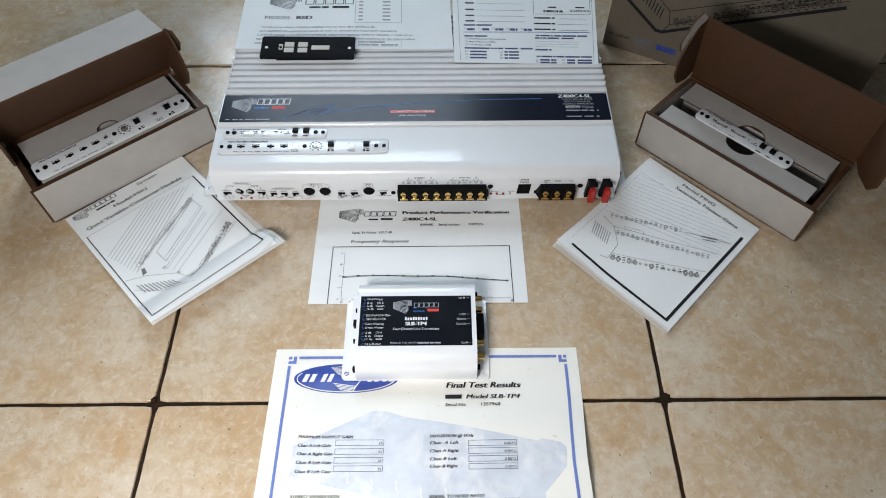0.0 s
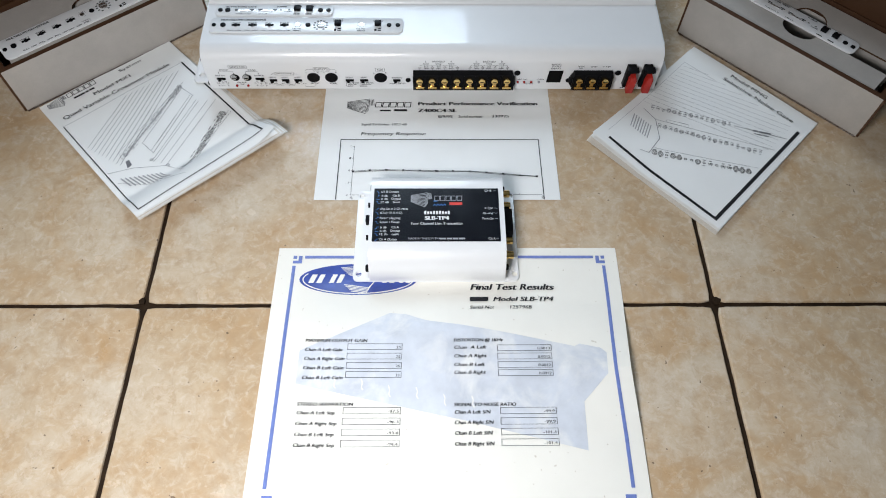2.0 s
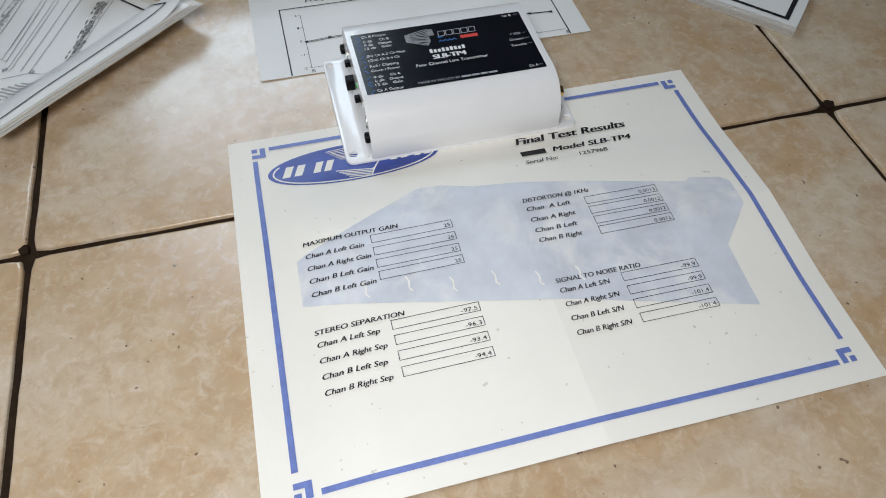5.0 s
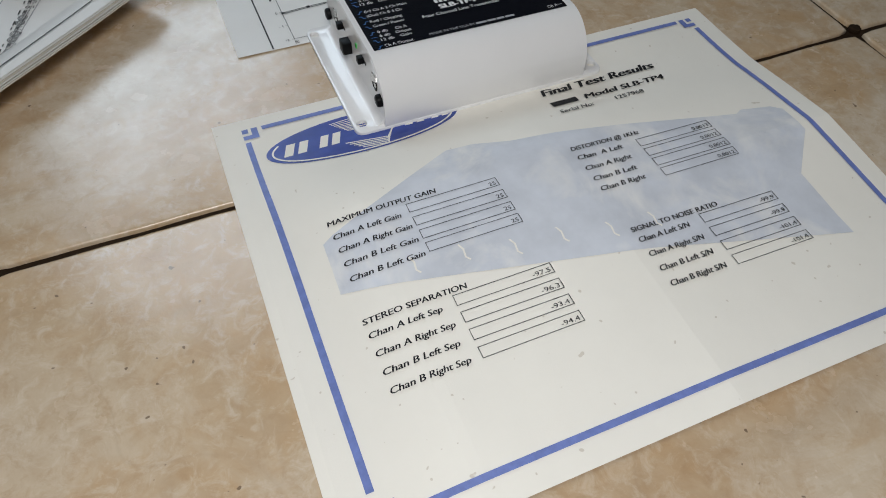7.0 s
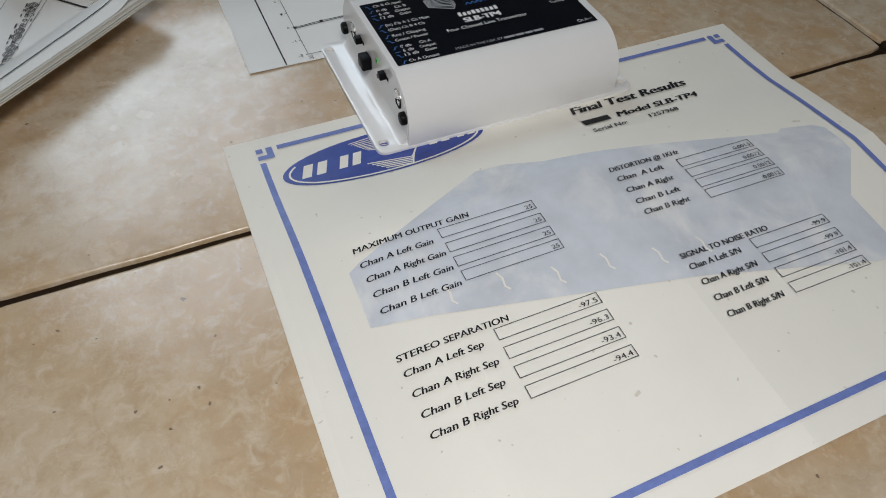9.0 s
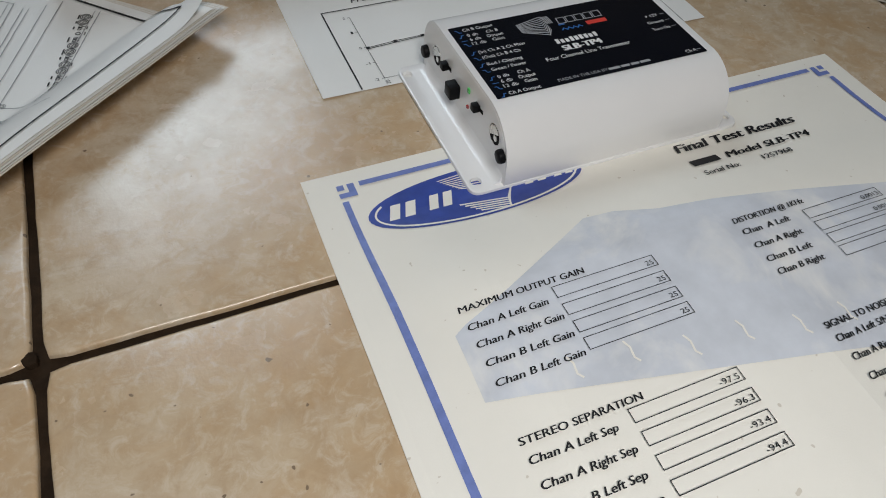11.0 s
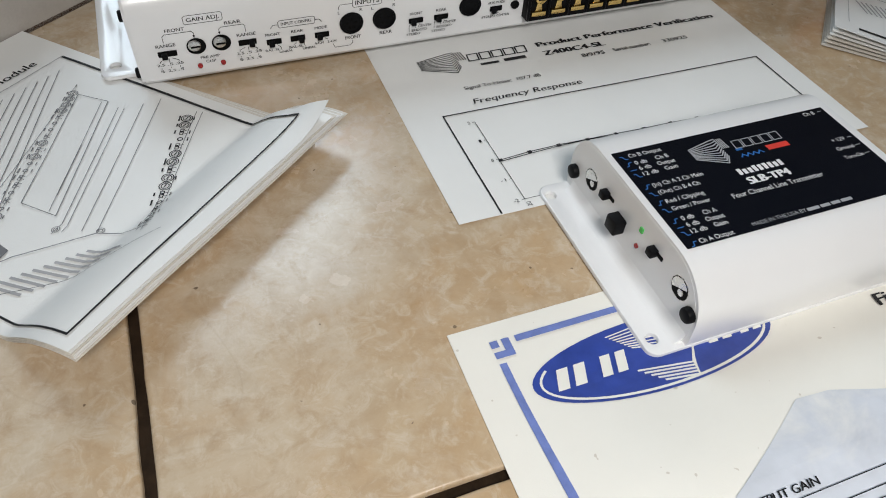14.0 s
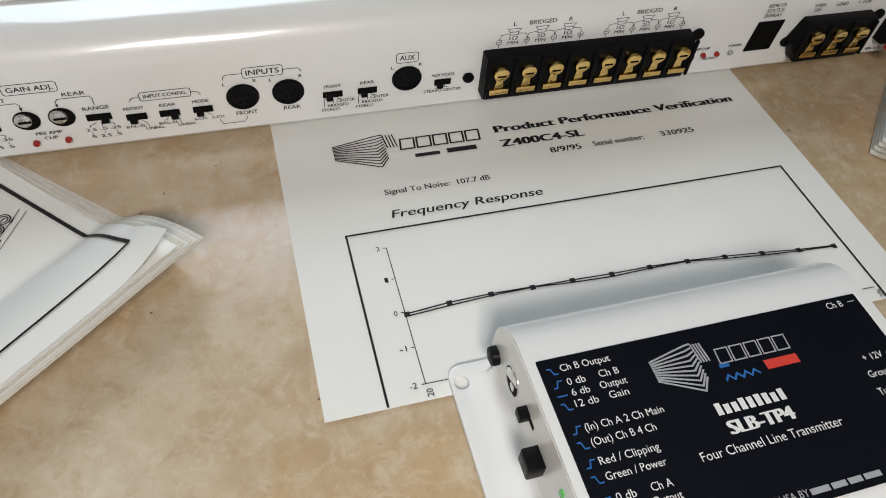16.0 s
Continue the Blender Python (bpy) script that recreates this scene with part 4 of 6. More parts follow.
    # front panel: switches, pots, sockets
    for a, w in ((-0.2270, 0.0085), (-0.1903, 0.0085), (-0.1778, 0.0072), (-0.1662, 0.0072), (-0.1542, 0.0072), (-0.1050, 0.0078), (-0.0912, 0.0078), (-0.0600, 0.0070)):
        z = 0.0232 if w > 0.008 else 0.0212
        sw = part("slide_switch", prism(rounded(a - w / 2, a + w / 2, z - 0.0015, z + 0.0016, 0.0002, 1), front_face, 0.0001, 0.0003), M_HOLE, ob, "slide switch in a dark slot")
        k = a + (w * 0.22 if int(a * 1e4) % 2 else -w * 0.18)
        part("slider", prism(rounded(k - 0.0013, k + 0.0013, z - 0.0022, z + 0.0010, 0.0003, 2), front_face, 0.0002, 0.0020, 0.0003), M_BLACK, sw)
    for a in (-0.2137, -0.2022):
        # dark disc paints the recess's shade; the off-centre collar leaves a crescent of it
        pot = cyl_front(ob, "gain_pot", a, 0.0252, 0.0044, 0.0001, 0.0004, M_HOLE, label="gain control with its recess as a flat dark disc, and a screwdriver slot")
        cyl_front(pot, "pot_collar", a - 0.0008, 0.0260, 0.0029, 0.0003, 0.0016, M_STEEL, 0.0004)
        part("pot_slot", prism(rounded(a - 0.0026, a + 0.0018, 0.0251, 0.0260, 0.0002, 1), front_face, 0.0016, 0.0018), M_HOLE, pot)
    for a in (-0.1390, -0.1220, -0.0752):
        jack = cyl_front(ob, "din_socket", a, 0.0254, 0.0061, 0.0001, 0.0010, M_BLACK, 0.0004, "round black multi-pin socket", 28)
        ring = prism(circle(a, 0.0254, 0.0056, 28), front_face, 0.0010, 0.0014, 0.0, [circle(a, 0.0254, 0.0047, 28)])
        part("socket_rim", ring, M_BLACK, jack)
        for k in range(5):
            q = radians(-60 + 75 * k)
            cyl_front(jack, "pin_hole", a + 0.0024 * math.cos(q), 0.0254 + 0.0024 * math.sin(q), 0.0007, 0.0010, 0.0013, M_HOLE, n=8)
    for a, b, m in ((-0.2140, 0.0142, M_REDLED), (-0.2032, 0.0142, M_REDLED), (0.0620, 0.0195, M_REDLED), (0.0690, 0.0195, M_REDLED), (0.0762, 0.0195, M_PALEINK), (0.0560, 0.0195, M_REDLED)):
        cyl_front(ob, "indicator_led", a, b, 0.0012, 0.0001, 0.0016, m, 0.0005, n=12)
    for a, b, r in ((-0.0492, 0.0222, 0.0024), (0.0545, 0.0322, 0.0029), (0.1042, 0.0222, 0.0025), (0.1500, 0.0325, 0.0029)):
        screw = cyl_front(ob, "panel_screw", a, b, r, 0.0001, 0.0016, M_BLACK, 0.0006)
        cyl_front(screw, "hex_recess", a, b, r * 0.45, 0.0016, 0.0018, M_HOLE, n=6)
    part("display_socket", prism([(0.0832, 0.0190), (0.0968, 0.0190), (0.0980, 0.0350), (0.0845, 0.0350)], front_face, 0.0001, 0.0005), M_HOLE, ob, "square black display socket")

    # barrier strips with gold screws
    def barrier(a0, a1, count, first, pitch):
        z0, z1 = 0.0135, 0.0355
        outline = [(a0, z0 + 0.0005), (a0 + 0.0008, z0), (a1 - 0.0035, z0), (a1, z0 + 0.0095), (a1 - 0.0035, z1), (a0 + 0.0008, z1), (a0, z1 - 0.0005)]
        if count == 3:
            outline = [(a0, z0 + 0.0105), (a0 + 0.0055, z0), (a1 - 0.0020, z0), (a1, z0 + 0.0060), (a1 - 0.0010, z1), (a0 + 0.0045, z1)]
        body = part("terminal_block", prism(outline, front_face, 0.0001, 0.0062, 0.0005), M_BLACK, ob, "black barrier strip with gold screw terminals")
        for i in range(count + 1):
            a = first - pitch / 2 + pitch * i
            part("divider", block(a - 0.0007, a + 0.0007, 0.4770 - 0.0076, 0.4770 - 0.0060, amp_z(z0 + 0.0015), amp_z(z1 - 0.0015), 0.0003, 1), M_BLACK, body)
        for i in range(count):
            a = first + pitch * i
            gold = part("terminal", prism(rounded(a - 0.0042, a + 0.0042, z0 + 0.0036, z0 + 0.0064, 0.0004, 2), front_face, 0.0060, 0.0078, 0.0003), M_GOLD, body, "gold plated terminal and screw")
            part("clamp", prism([(a - 0.0022, z0 + 0.0060), (a + 0.0022, z0 + 0.0060), (a + 0.0013, z0 + 0.0125), (a - 0.0013, z0 + 0.0125)], front_face, 0.0060, 0.0072, 0.0003), M_GOLD, body)
            part("screw_head", prism(circle(a - 0.0003, z0 + 0.0150, 0.0034, 16), front_face, 0.0060, 0.0092, 0.0008), M_GOLD, body)
            part("screw_slot", prism(rounded(a - 0.0022, a + 0.0016, z0 + 0.0142, z0 + 0.0148, 0.0001, 1), front_face, 0.0092, 0.0094), M_HOLE, body)

    barrier(-0.0440, 0.0530, 8, -0.0378, 0.01180)
    barrier(0.1035, 0.1455, 3, 0.1135, 0.0122)
    # two blade fuses in holders
    for a in (0.1600, 0.1755):
        holder = part("fuse_holder", prism([(a - 0.0040, 0.0180), (a + 0.0040, 0.0180), (a + 0.0048, 0.0440), (a - 0.0030, 0.0440)], front_face, 0.0001, 0.0060, 0.0006), M_BLACK, ob, "black fuse holder with a red blade fuse")
        part("holder_cap", prism(rounded(a - 0.0034, a + 0.0062, 0.0420, 0.0450, 0.0006, 2), front_face, 0.0050, 0.0110, 0.0005), M_BLACK, holder)
        part("fuse", prism([(a - 0.0012, 0.0160), (a + 0.0052, 0.0160), (a + 0.0058, 0.0340), (a + 0.0042, 0.0385), (a + 0.0004, 0.0370), (a - 0.0008, 0.0330)], front_face, 0.0062, 0.0125, 0.0007), M_REDPL, holder, "translucent red blade fuse")

    # front panel print
    ink, text_ink = Ink(ob, front_face, 0.00006, 0.02), Ink(ob, front_face, 0.00006, 0.02)
    w = 0.00028

    def hook(a0, a1, b, gap0, gap1, low0, low1):
        ink.line([(a0, low0), (a0, b - 0.0012), (a0 + 0.0010, b), (gap0, b)], w).line([(gap1, b), (a1 - 0.0010, b), (a1, b - 0.0012), (a1, low1)], w)

    def tag(body, a0, a1, b0, h):
        ink.line([(a0 - 0.0008, b0 - 0.0012), (a1 + 0.0008, b0 - 0.0012), (a1 + 0.0014, b0 - 0.0004), (a1 + 0.0014, b0 + h + 0.0006), (a1 + 0.0006, b0 + h + 0.0012), (a0 - 0.0006, b0 + h + 0.0012), (a0 - 0.0014, b0 + h + 0.0004), (a0 - 0.0014, b0 - 0.0004), (a0 - 0.0008, b0 - 0.0012)], w)
        ink.text(body, a0, b0, a1 - a0, h, 0.012)

    def mid(body, a, b, width, h=0.0017):
        text_ink.text(body, a - width / 2, b, width, h, 0.012).done("legend", M_INK)

    tag("GAIN ADJ.", -0.2155, -0.2010, 0.0385, 0.0021)
    mid("FRONT", -0.2215, 0.0345, 0.0085), mid("REAR", -0.1955, 0.0345, 0.0075)
    ink.line([(-0.2275, 0.0292), (-0.2275, 0.0325), (-0.2265, 0.0335), (-0.2145, 0.0335), (-0.2137, 0.0325), (-0.2137, 0.0302)], w)
    ink.line([(-0.2022, 0.0302), (-0.2022, 0.0325), (-0.2012, 0.0335), (-0.1910, 0.0335), (-0.1903, 0.0325), (-0.1903, 0.0292)], w)
    ink.face([(-0.2143, 0.0312), (-0.2131, 0.0312), (-0.2137, 0.0297)]).face([(-0.2028, 0.0312), (-0.2016, 0.0312), (-0.2022, 0.0297)])
    mid("RANGE", -0.2270, 0.0268, 0.0088), mid("RANGE", -0.1903, 0.0268, 0.0088)
    for a in (-0.2270, -0.1903):
        for k, (hi, lo) in enumerate((("2.5", "5"), (".5", "2.5"), (".25", ".5"))):
            x = a + (k - 1) * 0.0042
            ink.line([(a + (k - 1) * 0.0016, 0.0205), (x, 0.0192), (x, 0.0184)], w)
            mid(hi, x, 0.0166, 0.0009 * len(hi) + 0.0008, 0.0014), mid(lo, x, 0.0130, 0.0009 * len(lo) + 0.0008, 0.0014)
            ink.line([(x, 0.0150), (x, 0.0158)], w)
    mid("PRE AMP", -0.2086, 0.0175, 0.0088, 0.0015), mid("CLIP", -0.2086, 0.0150, 0.0045, 0.0015)
    tag("INPUT CONFIG.", -0.1735, -0.1585, 0.0296, 0.0016)
    hook(-0.1785, -0.1540, 0.0303, -0.1752, -0.1570, 0.0285, 0.0285)
    mid("FRONT", -0.1780, 0.0246, 0.0070, 0.0015), mid("REAR", -0.1662, 0.0246, 0.0058, 0.0015), mid("MODE", -0.1545, 0.0246, 0.0060, 0.0015)
    for a in (-0.1778, -0.1662):
        mid("BAL-SL", a - 0.0012, 0.0158, 0.0070, 0.0013), mid("UNBAL", a + 0.0052, 0.0140, 0.0066, 0.0013)
        ink.line([(a - 0.0010, 0.0192), (a - 0.0014, 0.0182), (a - 0.0024, 0.0178)], w).line([(a + 0.0012, 0.0192), (a + 0.0028, 0.0178), (a + 0.0032, 0.0158)], w)
    mid("4-CH", -0.1560, 0.0158, 0.0045, 0.0013), mid("2-CH", -0.1495, 0.0158, 0.0045, 0.0013)
    ink.line([(-0.1552, 0.0192), (-0.1556, 0.0180)], w).line([(-0.1530, 0.0192), (-0.1515, 0.0180)], w)
    ink.line([(-0.1490, 0.0148), (-0.1480, 0.0124), (-0.1400, 0.0124), (-0.1388, 0.0138), (-0.1388, 0.0152)], w)
    tag("INPUTS", -0.1365, -0.1245, 0.0352, 0.0024)
    hook(-0.1450, -0.1165, 0.0364, -0.1382, -0.1230, 0.0340, 0.0345)
    for a in (-0.1390, -0.1220):
        mid("L", a - 0.0060, 0.0312, 0.0010, 0.0016), mid("R", a + 0.0052, 0.0316, 0.0013, 0.0016)
    mid("FRONT", -0.1385, 0.0160, 0.0080, 0.0019), mid("REAR", -0.1212, 0.0160, 0.0065, 0.0019)
    mid("FRONT", -0.1050, 0.0246, 0.0066, 0.0015), mid("REAR", -0.0912, 0.0246, 0.0056, 0.0015)
    for a in (-0.1050, -0.0912):
        mid("CENTER", a + 0.0050, 0.0168, 0.0074, 0.0014), mid("BRIDGED", a + 0.0020, 0.0146, 0.0084, 0.0014), mid("STEREO", a - 0.0012, 0.0124, 0.0074, 0.0014)
        ink.line([(a - 0.0024, 0.0192), (a - 0.0036, 0.0186), (a - 0.0036, 0.0146)], w).line([(a, 0.0192), (a, 0.0164)], w).line([(a + 0.0016, 0.0192), (a + 0.0020, 0.0186), (a + 0.0034, 0.0184)], w)
    tag("AUX", -0.0782, -0.0722, 0.0345, 0.0024)
    mid("L", -0.0812, 0.0305, 0.0010, 0.0016), mid("R", -0.0698, 0.0310, 0.0013, 0.0016)
    mid("AUX MODE", -0.0600, 0.0242, 0.0098, 0.0015), mid("STEREO", -0.0640, 0.0160, 0.0076, 0.0014), mid("CENTER", -0.0555, 0.0160, 0.0076, 0.0014)
    ink.line([(-0.0610, 0.0196), (-0.0612, 0.0184), (-0.0630, 0.0180)], w).line([(-0.0592, 0.0196), (-0.0588, 0.0184), (-0.0575, 0.0180)], w)
    for base in (-0.0378, 0.0094):
        xs = [base + 0.0118 * k for k in range(4)]
        for k, x in enumerate(xs):
            ink.ring(x, 0.0385, 0.0012, w, 14).line([(x - 0.0007, 0.0385), (x + 0.0007, 0.0385)], w).line([(x, 0.0373), (x, 0.0358)], w)
            if k % 2:
                ink.line([(x, 0.0378), (x, 0.0392)], w)
        for k in range(3):
            x = (xs[k] + xs[k + 1]) / 2
            ink.line([(xs[k], 0.0397), (xs[k] + 0.0006, 0.0418), (x - 0.0018, 0.0424)], w).line([(xs[k + 1], 0.0397), (xs[k + 1] - 0.0006, 0.0418), (x + 0.0018, 0.0424)], w)
            ink.line([(x - 0.0018, 0.0416), (x + 0.0018, 0.0416), (x + 0.0018, 0.0430), (x + 0.0028, 0.0446), (x - 0.0028, 0.0446), (x - 0.0018, 0.0430), (x - 0.0018, 0.0416)], w).line([(x - 0.0018, 0.0430), (x + 0.0018, 0.0430)], w)
            mid(("1" if k != 1 else "2") + chr(0x3A9), x, 0.0392, 0.0034, 0.0017), mid("MIN", x, 0.0370, 0.0044, 0.0016)
    ink.done("bracket_print", M_INK, "black silk-screened brackets and pointers")
    # legends on the shoulder follow its curve
    def shoulder(a, b, l):
        t = (b - 0.0440) / 0.014
        if t <= 0:
            return (a, 0.4770 - l, amp_z(b))
        return (a, 0.4910 - (0.014 + l) * math.cos(t), amp_z(0.0440 + (0.014 + l) * math.sin(t)))

    text_ink = Ink(ob, shoulder, 0.00008, 0.02)
    for base in (-0.0378, 0.0094):
        mid("L", base + 0.0058, 0.0458, 0.0012, 0.0018), mid("BRIDGED", base + 0.0177, 0.0458, 0.0115, 0.0018), mid("R", base + 0.0296, 0.0458, 0.0015, 0.0018)
    mid("AMP CLIP", 0.0600, 0.0222, 0.0090, 0.0014), mid("PROTECT", 0.0670, 0.0162, 0.0084, 0.0014), mid("POWER", 0.0775, 0.0222, 0.0066, 0.0014)
    for k, body in enumerate(("REMOTE", "STATUS", "DISPLAY")):
        mid(body, 0.0905, 0.0422 - 0.0026 * k, 0.0090, 0.0019)
    mid("TURN", 0.1135, 0.0400, 0.0060, 0.0018), mid("ON", 0.1135, 0.0375, 0.0032, 0.0018), mid("GND", 0.1257, 0.0395, 0.0062, 0.0019), mid("+ 12V", 0.1379, 0.0395, 0.0078, 0.0019)
    mid("FUSE", 0.1680, 0.0130, 0.0055, 0.0015), mid("40A X 2", 0.1600, 0.0105, 0.0085, 0.0015)
    return ob


def control_plate(plate, place, up, a0, a1, b0, b1, kind, turn_print=True):
    """Screws, sliders, knobs and legends of a crossover (1) or noise gate (0) faceplate."""
    s, m = (a1 - a0) / (0.181 if kind else 0.1115), (b0 + b1) / 2
    h = (b1 - b0) / (0.0196 if kind else 0.0140)
    dots = ((0.004, 0.002), (0.0125, 0.0026), (0.092, 0.0024), (0.168, 0.0023), (0.1762, 0.0022)) if kind else ((0.0045, 0.0022), (0.0115, 0.0026), (0.0995, 0.0024), (0.1072, 0.0022))
    for d, r in dots:
        part("screw", prism(circle(a0 + d * s, m, r, 14), place, up, up + 0.0009, 0.0003), M_BLACK, plate)
    wells = (0.0245, 0.0400, 0.0558, 0.0700) if kind else ()
    for d in wells:
        a = a0 + d * s
        slot = part("slide_switch", prism(rounded(a - 0.0040, a + 0.0040, m - 0.0012, m + 0.0012, 0.0002, 1), place, up, up + 0.0002), M_HOLE, plate)
        part("slider", prism(rounded(a - 0.0012, a + 0.0012, m - 0.0020, m + 0.0008, 0.0002, 1), place, up, up + 0.0014), M_BLACK, slot)
    for d in (0.0822, 0.1420) if kind else ():
        a = a0 + d * s
        knob = part("trim_pot", prism(circle(a, m + 0.001, 0.0022, 16), place, up, up + 0.0004), M_STEEL, plate)
        part("trim_slot", prism(rounded(a - 0.0014, a + 0.0014, m + 0.0007, m + 0.0013, 0.0001, 1), place, up + 0.0004, up + 0.0006), M_HOLE, knob)
    for d in (0.1200, 0.1575) if kind else (0.0775, 0.0890):
        a = a0 + d * s
        part("push_switch", prism(rounded(a - 0.0030, a + 0.0030, m - 0.0012, m + 0.0042, 0.0003, 1), place, up, up + 0.0028, 0.0003), M_BLACK, plate)
    if kind:
        a = a0 + 0.1040 * s
        dial = part("rotary_dial", prism(circle(a, m, 0.0040, 24), place, up, up + 0.0008, 0.0003), M_STEEL, plate)
        part("dial_slot", prism(rounded(a - 0.0032, a + 0.0032, m - 0.0004, m + 0.0004, 0.0001, 1), place, up + 0.0008, up + 0.0010), M_PALEINK, dial)
    ink = Ink(plate, lambda a, b, l: place(a, b, up + l), 0.00015, 0.02)
    if kind:
        ink.text("MULTISLOPE CROSSOVER", a0 + 0.010 * s, b1 - 0.0040, 0.042 * s, 0.0021, 0.02)
        for d, body in ((0.0245, "FRONT"), (0.0400, "REAR"), (0.0558, "AUX"), (0.0700, "REAR")):
            ink.text(body, a0 + d * s - 0.0042, m + 0.0018, 0.0084 if len(body) > 3 else 0.006, 0.0016, 0.01).text("FULL", a0 + d * s - 0.0068, b0 + 0.0018, 0.0056, 0.0014, 0.02).text("LOW", a0 + d * s + 0.0008, b0 + 0.0018, 0.0052, 0.0014, 0.02)
        for d, body in ((0.0822, "FRONT"), (0.1420, "REAR")):
            ink.text(body, a0 + d * s - 0.0042, b0 + 0.0042, 0.0084, 0.0016).text("FREQ", a0 + d * s - 0.0034, b0 + 0.0018, 0.0068, 0.0016, 0.02)
            for q in range(-4, 8):
                ink.dot(a0 + d * s + 0.0036 * math.cos(q * 0.5), m + 0.001 + 0.0036 * math.sin(q * 0.5), 0.0003, 6)
        for q in range(11):
            t = radians(-60 + 30 * q)
            ink.bars(a0 + 0.1040 * s + 0.0062 * math.cos(t) - 0.0011, m + 0.0062 * math.sin(t) - 0.0007, 0.0022, 0.0013, 1)
        for d, body in ((0.1200, "FRONT"), (0.1200, "RANGE"), (0.1575, "SLOPE")):
            ink.text(body, a0 + d * s - 0.0045, m + (0.0070 if body == "FRONT" else 0.0048), 0.0090, 0.0015)
            ink.rect(a0 + d * s - 0.0032, a0 + d * s - 0.0010, b0 + 0.0020, b0 + 0.0050).bars(a0 + d * s, b0 + 0.0022, 0.0040, 0.0014, 1).bars(a0 + d * s, b0 + 0.0044, 0.0036, 0.0014, 1)
    else:
        ink.text("ACTIVE NOISE GATE", a0 + 0.0090 * s, b1 - 0.0032, 0.0290 * s, 0.0019, 0.02).text("POWER", a0 + 0.0580 * s, b1 - 0.0030, 0.0092 * s, 0.0016, 0.02).text("GATE", a0 + 0.0655 * s, m - 0.0026, 0.0070 * s, 0.0016, 0.02)
        for d, body in ((0.0270, "THRESHOLD"), (0.0490, "DECAY")):
            ink.text(body, a0 + d * s - 0.0075, b0 + 0.0014, 0.0150 if len(body) > 6 else 0.0085, 0.0014).rect(a0 + d * s - 0.0085, a0 + d * s - 0.0062, m - 0.0012, m - 0.0002).rect(a0 + d * s + 0.0062, a0 + d * s + 0.0085, m - 0.0012, m - 0.0002).bars(a0 + d * s - 0.009, m + 0.0006, 0.005, 0.0013, 1).bars(a0 + d * s + 0.005, m + 0.0006, 0.005, 0.0013, 1)
        ink.dot(a0 + 0.0620 * s, m + 0.0006, 0.0009).dot(a0 + 0.0695 * s, m + 0.0006, 0.0009)
        for d in (0.0775, 0.0890):
            ink.bars(a0 + d * s - 0.0034, b0 + 0.0012, 0.0068, 0.0014, 1).rect(a0 + d * s - 0.0026, a0 + d * s - 0.0008, b1 - 0.0026, b1 - 0.0010).bars(a0 + d * s + 0.0006, b1 - 0.0026, 0.0036, 0.0014, 1)
    ink.done("legend_print", M_INK)
    if not kind:
        for d in (0.0270, 0.0490):
            part("slide_pot", prism(rounded(a0 + d * s - 0.0055, a0 + d * s + 0.0055, m - 0.0014, m + 0.0002, 0.0005, 2), place, up, up + 0.0004), M_STEEL, plate)


amplifier()


